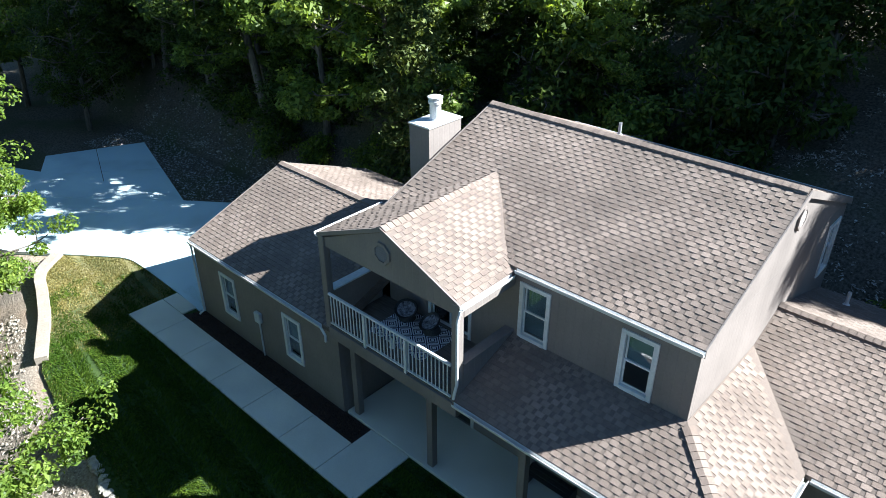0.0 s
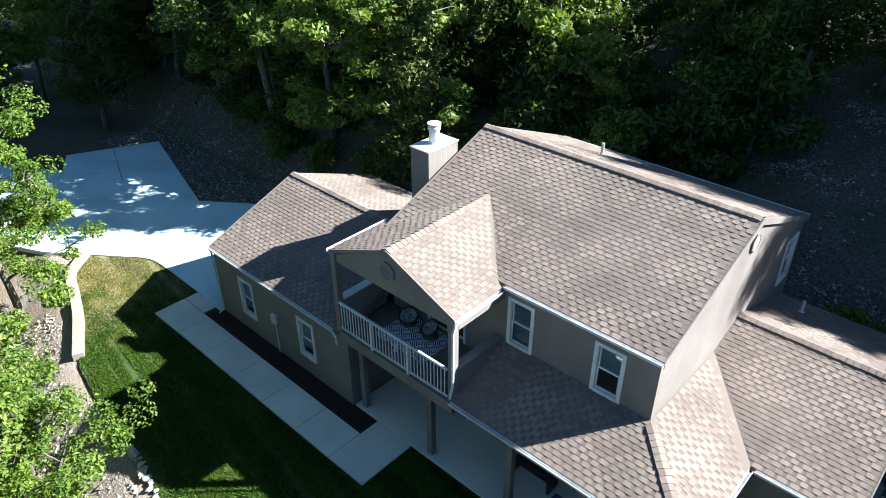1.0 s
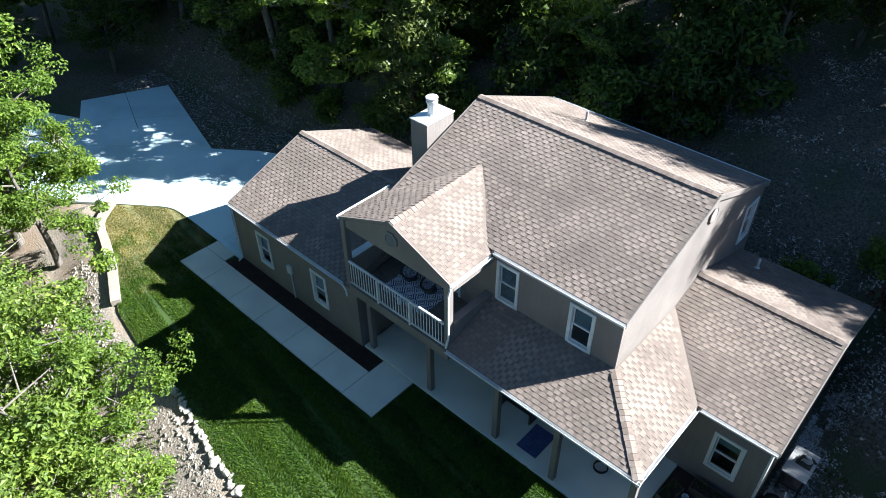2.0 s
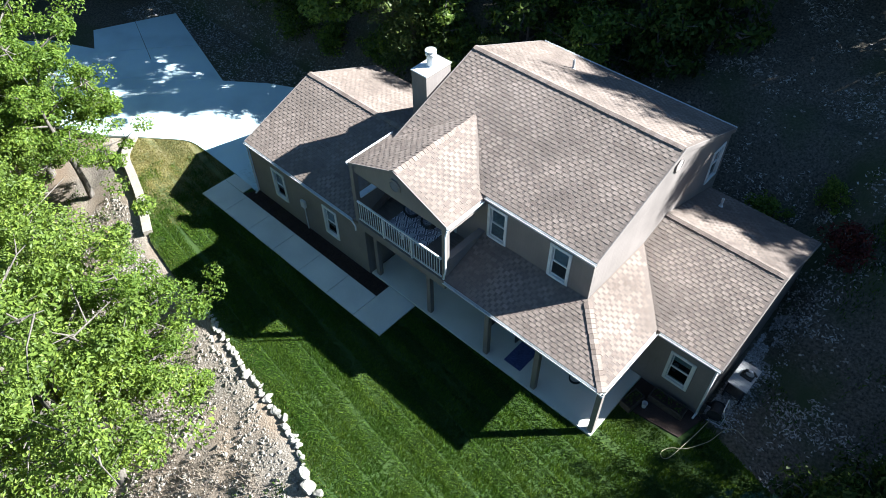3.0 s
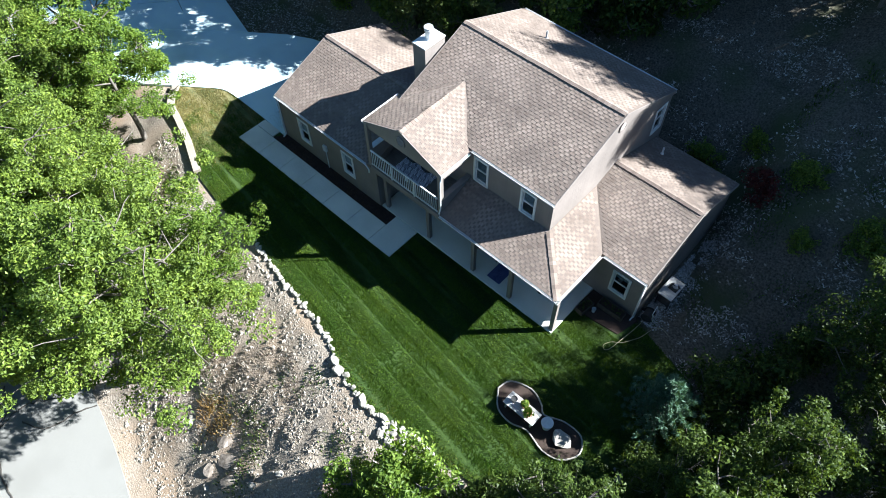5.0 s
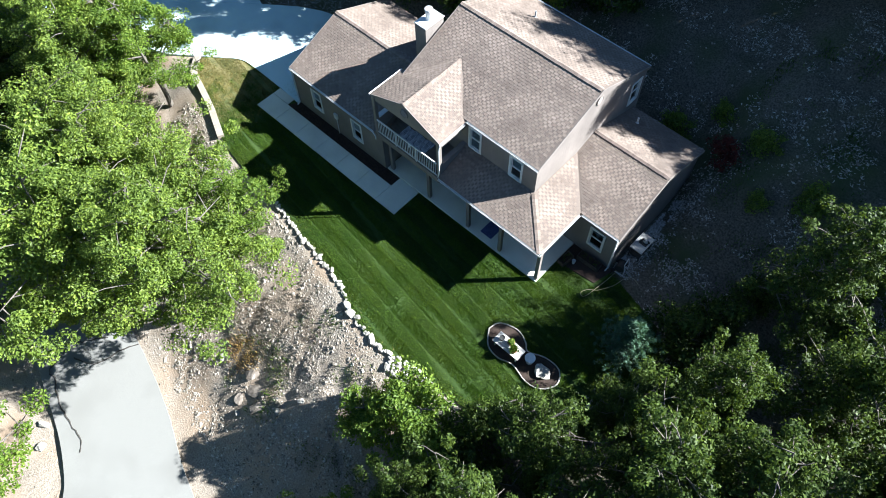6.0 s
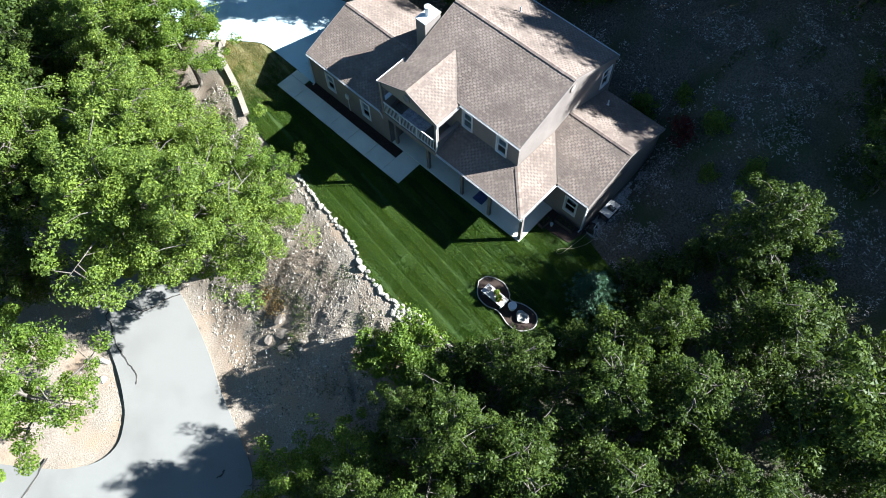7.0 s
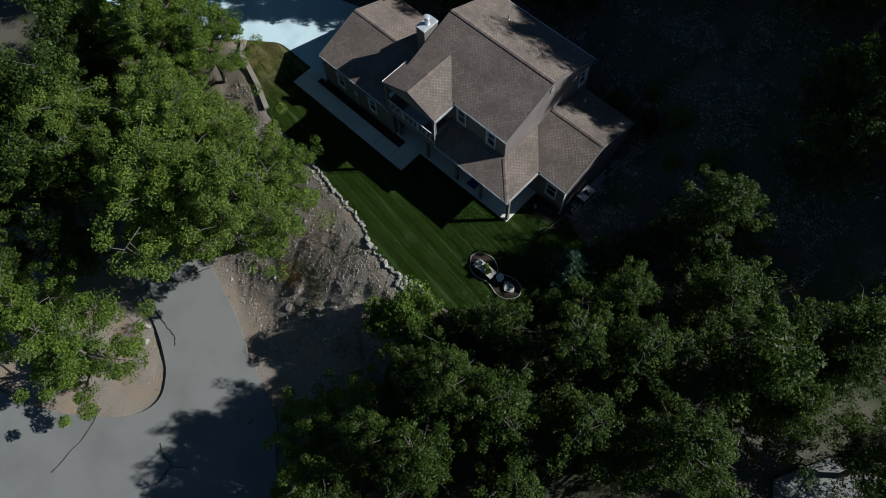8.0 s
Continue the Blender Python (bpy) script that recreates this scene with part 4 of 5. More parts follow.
def broadleaf(seed, height, radius, trunk_r, material, ends_n=110, per=200, size=0.16, spread=0.7, bare=0.3, label="", name="tree", plain=False, tall=0.62):
    """A broad-leaved tree: bent trunk, limbs that fork, and a gappy crown of leaf sprays at the twig ends."""
    rs = np.random.RandomState(seed)
    tree = thing(name, label, "tree")
    bm = bmesh.new()
    lean = rs.uniform(-0.08, 0.08, 2) * height
    spine = [(lean[0] * t ** 1.5 + 0.12 * math.sin(5 * t + seed), lean[1] * t ** 1.5 + 0.1 * math.cos(4 * t + seed), height * 0.86 * t) for t in np.linspace(0, 1, 8)]
    tube(bm, [(spine[0][0], spine[0][1], -0.5)] + spine, [trunk_r * 1.35] + [trunk_r * (1.15 - 0.95 * t) for t in np.linspace(0, 1, 8)], 8)
    limbs = max(9, ends_n // 9)
    ends = []
    for i in range(limbs):
        t = bare + (0.97 - bare) * (i + rs.uniform(0, 0.8)) / limbs
        k = min(6, int(t * 7))
        f = t * 7 - k
        base = np.array(spine[k]) * (1 - f) + np.array(spine[k + 1]) * f
        ang = i * 2.4 + rs.uniform(-0.5, 0.5)
        belly = math.sin(math.pi * min(1.0, 0.18 + 0.86 * (t - bare) / (1 - bare))) ** 0.7
        reach = radius * belly * rs.uniform(0.55, 1.2)
        tip = base + np.array([math.cos(ang) * reach, math.sin(ang) * reach, height * rs.uniform(0.04, 0.16) + 0.12 * height * (1 - belly)])
        midp = (base + tip) / 2 + np.array([0, 0, 0.06 * height * rs.uniform(-0.4, 1)])
        r0 = trunk_r * 0.45 * (1.1 - t)
        tube(bm, [base, midp, tip], [r0 + 0.02, r0 * 0.6 + 0.015, 0.012], 5)
        for j in range(9):
            s = rs.uniform(0.35, 1.0)
            at = (base * (1 - s) ** 2 + 2 * midp * s * (1 - s) + tip * s * s)
            off = np.clip(rs.normal(size=3), -1.3, 1.3) * np.array([0.27, 0.27, 0.17]) * radius * (0.5 + 0.5 * s)
            e = at + off
            if e[2] < max(bare * 0.9, 0.05) * height:
                continue
            ends.append(e)
            if j % 2 == 0:
                tube(bm, [at, (at + e) / 2 + rs.normal(size=3) * 0.08, e], [0.03, 0.02, 0.008], 4, cap=False)
    part("trunk", bm, M["bark"], tree, smooth=True)
    c, n = clumps(rs, ends, per * ends_n / len(ends), spread, tall=tall)
    part("crown", leaves(rs, c, n, size, "crown", material, plain=plain), None, tree)
    return tree


def cedar(seed, height, radius, material, name="cedar_tree", label="", n_ends=150, per=90, size=0.15):
    """A narrow evergreen: tiers of drooping sprays round a straight trunk."""
    rs = np.random.RandomState(seed)
    tree = thing(name, label, "tree")
    bm = bmesh.new()
    tube(bm, [(0, 0, -0.5), (0.05, 0, height * 0.5), (0, 0.05, height)], [0.2, 0.12, 0.02], 8)
    ends = []
    for i in range(n_ends):
        t = (i + 0.5) / n_ends
        z = height * (0.1 + 0.88 * t)
        ang = i * 2.399
        shape = (1 - t) ** 0.75 * (0.75 + 0.35 * math.sin(7 * t + ang * 0.5)) + 0.05
        reach = radius * shape * rs.uniform(0.6, 1.15)
        e = np.array([math.cos(ang) * reach, math.sin(ang) * reach, z + rs.uniform(-0.2, 0.2)])
        if i % 3 == 0:
            tube(bm, [(0, 0, z), e], [0.03, 0.008], 4, cap=False)
        ends.append(e)
        ends.append(e * np.array([0.6, 0.6, 1.0]) + np.array([0, 0, 0.05]))
    part("trunk", bm, M["bark"], tree, smooth=True)
    c, n = clumps(rs, ends, per / 2, 0.16 * radius + 0.22, 0.35)
    part("crown", leaves(rs, c, n, size, "crown", material, 0.5, plain=True), None, tree)
    return tree


def stand(tree, x, y, s=1.0, turn=0.0, sz=None, sink=0.15):
    tree.matrix_basis = Matrix.Translation((x, y, land(x, y) - sink)) @ Matrix.Rotation(turn, 4, "Z") @ Matrix.Diagonal((s, s, sz or s, 1))
    return tree


def again(tree, x, y, s=1.0, turn=0.0, sz=None, sink=0.15):
    t = copy_thing(tree, Matrix.Identity(4))
    return stand(t, x, y, s, turn, sz, sink)


oak_lab = "broad-leaved tree with a sunlit bright green crown"
oak_a = stand(broadleaf(11, 11.0, 4.3, 0.2, M["oak"], 230, 225, 0.125, 0.55, 0.32, oak_lab, tall=0.8), -9.2, -12.4, 1.0, 0.4)
oak_b = stand(broadleaf(12, 10.5, 4.0, 0.2, M["oak"], 220, 215, 0.125, 0.55, 0.3, oak_lab, tall=0.8), -13.6, -16.2, 1.22, 4.0)
oak_c = stand(broadleaf(13, 7.6, 2.9, 0.14, M["lime"], 120, 170, 0.12, 0.48, 0.28, "smaller tree with yellow-green leaves"), -10.1, -9.7, 0.8, 2.0)
again(oak_a, -15.6, -12.2, 0.92, 2.3)
again(oak_b, -18.2, -12.5, 1.0, 3.0)
again(oak_c, -21.0, -6.7, 0.96, 0.6)
again(oak_b, -23.5, -9.5, 0.9, 4.4)
again(oak_a, -20.5, -17.0, 1.0, 5.2)
again(oak_c, -23.9, -7.0, 1.3, 2.6)
again(oak_c, -28.6, -8.4, 1.0, 4.0)
again(oak_c, -11.0, -25.4, 1.25, 1.0)
again(oak_c, -16.6, -27.0, 1.1, 3.4)
again(oak_c, 2.4, -18.9, 0.85, 2.6)
again(oak_c, 4.6, -21.4, 0.9, 0.6)
again(oak_c, 4.4, -16.2, 0.8, 4.6)
shrubby = stand(broadleaf(14, 3.4, 1.7, 0.06, M["lime"], 60, 150, 0.13, 0.45, 0.12, "bushy sapling with yellow-green leaves on the bank", "sapling"), 2.8, -10.7, 1.2)
again(shrubby, 0.9, -11.6, 0.8, 2.0)
saplings = stand(broadleaf(15, 2.6, 1.2, 0.04, M["wood_leaf"], 45, 90, 0.12, 0.45, 0.08, "young dark green sapling at the wood's edge", "sapling", plain=True), 8.4, 0.3, 1.0)
for x, y, s in ((9.5, 2.0, 1.0), (10.3, -0.9, 1.1), (9.0, -2.9, 1.0), (8.4, -4.6, 0.9), (9.9, 4.4, 0.7), (6.6, -7.4, 1.1), (4.6, -9.6, 1.1), (5.6, -11.0, 1.2)):
    again(saplings, x, y, s, x * 2)

# woods in front and at the side
wood_lab = "woodland tree with a dense dark green crown"
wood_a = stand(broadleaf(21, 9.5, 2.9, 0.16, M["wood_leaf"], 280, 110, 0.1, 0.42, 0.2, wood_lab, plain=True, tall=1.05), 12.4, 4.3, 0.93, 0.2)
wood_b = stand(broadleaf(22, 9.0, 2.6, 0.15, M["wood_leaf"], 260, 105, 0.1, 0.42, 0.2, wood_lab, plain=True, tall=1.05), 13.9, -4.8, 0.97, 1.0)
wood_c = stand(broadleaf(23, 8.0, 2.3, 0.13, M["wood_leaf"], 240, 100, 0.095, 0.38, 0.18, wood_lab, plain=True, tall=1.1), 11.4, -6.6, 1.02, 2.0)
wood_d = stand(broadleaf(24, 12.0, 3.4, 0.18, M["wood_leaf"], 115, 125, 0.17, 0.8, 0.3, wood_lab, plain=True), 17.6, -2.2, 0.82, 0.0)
front = [(wood_c, 7.3, -8.6, 0.85), (wood_b, 10.0, -11.4, 1.0), (wood_a, 7.0, -13.2, 0.85, 1.2), (wood_c, 4.4, -13.4, 0.72), (wood_b, 14.2, -9.4, 1.0),
         (wood_a, 17.4, -7.2, 1.0), (wood_c, 10.8, -2.6, 0.8, 1.2), (wood_c, 12.4, 13.0, 0.9), (wood_b, 15.0, 0.8, 1.0), (wood_a, 20.5, 2.5, 1.0), (wood_d, 19.8, -11.2, 0.75),
         (wood_b, 13.6, -14.6, 0.95), (wood_c, 9.2, -16.4, 0.95, 1.5), (wood_a, 5.6, -17.6, 0.8, 1.25), (wood_d, 17.2, -16.0, 0.75), (wood_b, 12.4, -19.6, 0.9, 1.4),
         (wood_c, 7.6, -21.0, 0.95, 1.45), (wood_a, 16.4, -22.0, 0.9), (wood_b, 10.6, -25.0, 0.9), (wood_c, 21.6, -18.0, 1.0), (wood_a, 24.0, -8.0, 1.0),
         (wood_d, -21.5, -19.5, 0.9), (wood_d, -25, -16.5, 0.95), (wood_d, -28, -20, 1.0), (wood_d, -23.5, -23.5, 0.9), (wood_d, -19.4, -25.5, 0.8), (wood_d, -29.5, -13, 0.9), (wood_b, -17.8, -21.8, 0.8),
         (wood_b, 14.4, 10.8, 0.9), (wood_b, 25.5, -1.0, 1.0), (wood_c, 9.0, -5.0, 0.55), (wood_b, 20.4, -1.9, 0.85), (wood_c, 20.9, 2.2, 0.9)]
for i, (t, x, y, s, *grown) in enumerate(front):
    again(t, x, y, s, 1.7 * i + 0.3, s * (0.9 + 0.05 * (i % 4)) * (grown[0] if grown else 1.0))

# woods behind the house
back = random.Random(9)
cedar_a = stand(cedar(31, 10.0, 2.0, M["cedar"], label="tall olive-green cedar at the wood's edge"), -14.9, 7.6, 0.95)
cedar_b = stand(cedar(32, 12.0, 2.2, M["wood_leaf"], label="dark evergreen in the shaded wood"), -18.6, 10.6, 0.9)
hazel = stand(broadleaf(33, 9.0, 2.6, 0.12, M["oak"], 80, 120, 0.17, 0.55, 0.3, "tall tree with sunlit green sprays behind the house", plain=True), -11.0, 12.2, 1.0)
filler_a = stand(broadleaf(34, 9.5, 2.8, 0.14, M["oak"], 95, 125, 0.15, 0.55, 0.12, "leafy tree of the wood behind the house", plain=True), -24.5, 9.0, 1.0)
filler_b = stand(broadleaf(35, 8.0, 2.6, 0.12, M["cedar"], 95, 125, 0.15, 0.5, 0.06, "leafy low-branched tree of the wood behind the house", plain=True), -30.5, 8.5, 1.0)
spots, tries = [], 0
while len(spots) < 62 and tries < 9000:
    tries += 1
    x, y = back.uniform(-48, 26), back.uniform(7.0, 33)
    foot = float(np.interp(x, FOOT_X, FOOT_Y))
    if y < foot + 2.2 or (x > -9 and y < 15.0) or (2 < x < 14 and y < 18.5) or (x > 14 and y < 9):
        continue
    if any((x - a) ** 2 + (y - b) ** 2 < 6.0 for a, b in spots) or (x > -4 and back.random() < 0.5):
        continue
    spots.append((x, y))
for gx in np.arange(-31, -9, 2.9):
    spots.append((gx + back.uniform(-0.5, 0.5), 8.6 + back.uniform(-0.6, 0.9)))
# Rows mostly out of view, added to shade the hillside behind the house.
for gy in (19.5, 23.0):
    for gx in np.arange(-1.0, 30, 3.3):
        spots.append((gx + back.uniform(-1, 1), gy + back.uniform(-1, 1)))
# First four: added mostly out of view to shade the ground beyond the wing.
for x, y in ((21.6, 13.6), (24.6, 11.6), (25.0, 15.6), (20.6, 16.8), (-35, 7.4), (-38, 5.4), (-41, 2.4), (-44, -2), (-40, 8.6), (-44.5, 6), (-36.5, 10.5), (-47, 2), (-20.2, 7.6), (-22.8, 8.8), (-21.4, 10.6), (-24.6, 7.4)):
    spots.append((x, y))
kinds = [(wood_d, 12.0), (filler_a, 9.5), (cedar_b, 12.0), (filler_b, 8.0), (filler_a, 9.5), (hazel, 9.0), (filler_b, 8.0)]
for i, (x, y) in enumerate(spots):
    t, tall = kinds[i % len(kinds)]
    s = back.uniform(0.9, 1.2)
    if x > -4:
        t, tall = kinds[(0, 2, 1)[i % 3]]
        s = back.uniform(1.1, 1.35)
    if -14.5 < x - y < 4.5:
        s = min(s, (5.4 + 1.01 * (y - 6) + (back.uniform(-2.2, -0.9) if x - y > -6.3 else back.uniform(-1.0, 2.2)) - land(x, y)) / tall)
    elif -24.5 < x - y <= -14.5:
        s = min(s, (1.01 * (y - 3.0) - 0.5 - land(x, y)) / tall)
    if x < -4 and y > 10:
        s = min(s, (7.0 + 0.5 * (y - 8) - land(x, y)) / tall)
    if x > 15 and y < 17:
        s = min(s, 10.5 / tall)
    if s > 0.3:
        again(t, x, y, s, back.uniform(0, 6.28), s * back.uniform(0.9, 1.0))
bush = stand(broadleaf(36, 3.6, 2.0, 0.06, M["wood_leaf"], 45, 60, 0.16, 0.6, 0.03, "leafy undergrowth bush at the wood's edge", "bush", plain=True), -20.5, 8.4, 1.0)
tagged(bush, category="bush")
count = 0
while count < 92:
    x, y = back.uniform(-44, -4), back.uniform(6.5, 19)
    if y < float(np.interp(x, FOOT_X, FOOT_Y)) + 1.5 or (x > -9.5 and y < 12.5):
        continue
    count += 1
    s = back.uniform(0.6, 1.25)
    again(bush, x, y, s, back.uniform(0, 6.28), s * back.uniform(0.8, 1.3))
for x, y, s in ((-29, 7.2, 0.8), (-34.5, 3.0, 0.85), (-37, -2, 0.9), (-32, -11, 0.9), (-28, -13.5, 0.9), (-39, -8, 1.0)):
    again(wood_a, x, y, s, x)
tagged(stand(broadleaf(41, 2.2, 1.4, 0.04, M["oak"], 40, 110, 0.14, 0.42, 0.08, "bright green shrub behind the roof", "shrub"), -7.9, 11.6, 1.3), category="shrub")
shrub = stand(broadleaf(42, 1.5, 0.9, 0.03, M["oak"], 30, 90, 0.13, 0.35, 0.05, "low green shrub on the bank", "shrub"), -19.8, 6.6, 1.0)
tagged(shrub, category="shrub")
for x, y, s in ((-22.4, 6.4, 0.9), (-16.6, 7.4, 1.2), (-12.8, 8.4, 1.3), (-11.2, 8.0, 1.0), (-25.5, 7.0, 0.9), (1.6, 9.6, 0.9), (5.9, 9.6, 0.8), (7.4, 7.6, 0.6), (3.4, 11.0, 0.7), (9.4, 8.6, 0.9)):
    again(shrub, x, y, s, x * 3)


# ---- stones ----
def stone_mesh(seed, flat=0.7):
    rs = np.random.RandomState(seed)
    bm = bmesh.new()
    bmesh.ops.create_icosphere(bm, subdivisions=2, radius=1.0)
    for v in bm.verts:
        n = noise.noise(v.co * 1.1 + Vector((seed * 7.0, 0, 0))) * 0.3 + noise.noise(v.co * 2.6 + Vector((0, seed * 3.0, 0))) * 0.16
        v.co = Vector([math.copysign(abs(c) ** 0.72, c) for c in v.co]) * (0.86 + n)
        v.co.z *= flat
        v.co.x *= rs.uniform(1.0, 1.02)
    me = bpy.data.meshes.new("stone")
    bm.to_mesh(me)
    bm.free()
    me.materials.append(M["rock"])
    return me


STONES = [stone_mesh(k) for k in range(1, 7)]
srng = random.Random(17)


def place_stone(x, y, s, z=None, group="pale rocks edging the lawn", label="rough pale limestone rock edging the lawn"):
    ob = new("edging_rock", STONES[srng.randrange(6)])
    zz = bumpy(x, y) if z is None else z
    ob.matrix_basis = Matrix.Translation((x, y, zz + s * 0.25)) @ Euler((srng.uniform(-0.3, 0.3), srng.uniform(-0.3, 0.3), srng.uniform(0, 6.28))).to_matrix().to_4x4() @ Matrix.Diagonal((s * srng.uniform(0.9, 1.5), s * srng.uniform(0.75, 1.0), s * srng.uniform(0.8, 1.1), 1))
    return tagged(ob, label, "rock", group)


run = [Vector(p) for p in ROCK_LINE]
along = 0.0
for a, b in zip(run, run[1:]):
    L = (b - a).length
    while along < L:
        p = a + (b - a) * (along / L)
        if p.x > -11.5:
            s = srng.uniform(0.09, 0.16) if p.x < -4 or srng.random() < 0.65 else srng.uniform(0.14, 0.26)
            place_stone(p.x + srng.uniform(-0.05, 0.05), p.y + srng.uniform(-0.1, 0.08), s, -0.13)
            along += s * 1.45
        else:
            along += 0.4
    along -= L
for k in range(34):
    t = srng.random()
    place_stone(-0.6 + 2.9 * t + srng.uniform(-0.2, 0.2), -9.25 + 0.35 * t + srng.uniform(-0.35, 0.3), srng.uniform(0.07, 0.2))
for k in range(30):
    place_stone(7.9 + srng.uniform(-0.7, 0.7), -4.4 + srng.uniform(-0.5, 0.5), srng.uniform(0.08, 0.2), None, "pale rocks under the trees", "pale rock in a heap under the trees")
for x, y, s in ((-3.2, -14.0, 0.16), (-5.0, -15.3, 0.2), (-11.2, -22.9, 0.28), (-12.0, -22.2, 0.24), (-2.5, -13.0, 0.18), (-7.6, -14.0, 0.2)):
    place_stone(x, y, s, None, "boulders on the bank", "weathered boulder on the bank")


for x, y, sx, sy, sz, turn in ((-5.0, -14.05, 0.85, 0.55, 0.4, 20), (-4.2, -14.5, 0.7, 0.4, 0.34, 60), (-5.7, -13.6, 0.6, 0.45, 0.3, -15), (-5.4, -14.7, 0.55, 0.35, 0.3, 95), (-3.6, -13.9, 0.5, 0.35, 0.26, 10)):
    ob = new("rock_ledge", STONES[srng.randrange(6)].copy())
    ob.data.materials.clear()
    ob.data.materials.append(M["ledge"])
    ob.matrix_basis = pose(x, y, bumpy(x, y) - 0.06, 14, -18, turn) @ Matrix.Diagonal((sx * 0.8, sy * 0.8, sz * 0.75, 1))
    tagged(ob, "broken brown ledge of rock in the bank", "rock", "rock ledges in the bank")


def scatter(name, label, spots, sizes, material, rs):
    """Many small angular stones in one mesh."""
    n = len(spots)
    base = np.array([(1, 0, 0), (0, 1, 0), (-1, 0, 0), (0, -1, 0), (0, 0, 0.6)], float)
    tri = np.array([(0, 1, 4), (1, 2, 4), (2, 3, 4), (3, 0, 4)])
    ang = rs.uniform(0, 6.28, n)
    pts = base[None] * (1 + rs.uniform(-0.35, 0.35, (n, 5, 1))) * sizes[:, None, None] * rs.uniform(0.6, 1.3, (n, 1, 3))
    c, s = np.cos(ang)[:, None], np.sin(ang)[:, None]
    x, y = pts[..., 0] * c - pts[..., 1] * s, pts[..., 0] * s + pts[..., 1] * c
    v = np.stack([x, y, pts[..., 2]], -1) + np.asarray(spots)[:, None]
    f = (tri[None] + 5 * np.arange(n)[:, None, None]).reshape(-1, 3)
    return tagged(new(name, quick_mesh(name, v.reshape(-1, 3), f, material)), label, "gravel", kind="stuff")


rs = np.random.RandomState(5)
spots = []
while len(spots) < 52000:
    x, y = rs.uniform(-20, 3.2), rs.uniform(-24.5, -6)
    edge = float(np.interp(x, BORDER_X, BORDER_Y))
    if y > edge - 0.1 or land(x, y) < ROAD_Z + 0.02 and rs.rand() < 0.93:
        continue
    if noise.noise((x * 0.5, y * 0.5, 2)) + rs.uniform(-0.5, 0.7) < 0:
        continue
    if in_poly(road_poly, x, y):
        continue
    spots.append((x, y, bumpy(x, y)))
scatter("bank_gravel", "loose pale gravel and rubble on the bank", spots, 0.012 + 0.075 * rs.rand(len(spots)) ** 8 + 0.018 * rs.rand(len(spots)) ** 2, M["pebble"], rs)
spots = []
while len(spots) < 13000:
    if rs.rand() < 0.7:
        x, y = rs.uniform(-33, -15.2), rs.uniform(2.0, 7.2)
        if in_poly(drive_poly, x, y) or in_poly(pad_poly, x, y) or y > 6.9 - rs.rand() ** 2 * 2:
            continue
    else:
        x, y = 4.15 + abs(rs.normal()) * 0.42, rs.uniform(1.3, 6.5)
    spots.append((x, y, bumpy(x, y) + 0.01))
scatter("yard_gravel", "pale crushed stone beside the drive and wing", spots, 0.015 + 0.045 * rs.rand(len(spots)) ** 3, M["crushed"], rs)
spots = []
while len(spots) < 6000:
    x, y = rs.uniform(-34, 16), rs.uniform(5, 19)
    if y < float(np.interp(x, FOOT_X, FOOT_Y)) or noise.noise((x * 0.45, y * 0.45, 7)) + 0.5 * noise.noise((x * 1.4, y * 1.4, 7)) < rs.uniform(0.1, 0.55):
        continue
    spots.append((x, y, bumpy(x, y)))
scatter("hill_stones", "scattered grey stones and litter on the hillside", spots, 0.015 + 0.09 * rs.rand(len(spots)) ** 4, M["pebble"], rs)

spots = []
while len(spots) < 32000:
    x, y = rs.uniform(-36, 18), rs.uniform(-2, 20)
    if y < float(np.interp(x, FOOT_X, FOOT_Y)) and x < 4.6 or in_poly(lawn_poly, x, y) or in_poly(pad_poly, x, y) or in_poly(drive_poly, x, y):
        continue
    if noise.noise((x * 0.5, y * 0.5, 17)) + 0.6 * noise.noise((x * 1.7, y * 1.7, 17)) < rs.uniform(0.0, 0.45):
        continue
    spots.append((x, y, bumpy(x, y) + 0.03))
flat = rs.normal(0, 0.4, (len(spots), 3)) + np.array([0, 0, 1.0])
flat /= np.linalg.norm(flat, axis=1, keepdims=True)
litter = new("leaf_litter", leaves(rs, np.array(spots), flat, 0.095, "leaf_litter", M["litter"], 0.5, plain=True))
tagged(litter, "dry grey leaf litter scattered on the shaded hillside", "leaf litter", kind="stuff")


# ---- grass ----
def blades(name, label, spots, heights, lean, material, rs, width=0.012, category="grass"):
    n = len(spots)
    spots = np.asarray(spots)
    ang = rs.uniform(0, 6.28, n)
    w = np.stack([np.cos(ang), np.sin(ang), np.zeros(n)], 1) * (width * rs.uniform(0.7, 1.4, n))[:, None]
    tip = spots + np.stack([rs.normal(0, 0.3, n) * heights, (rs.normal(0, 0.3, n) + lean) * heights, heights], 1)
    v = np.stack([spots - w, spots + w, tip], 1).reshape(-1, 3)
    return tagged(new(name, quick_mesh(name, v, np.arange(3 * n).reshape(-1, 3), material)), label, category, kind="stuff")


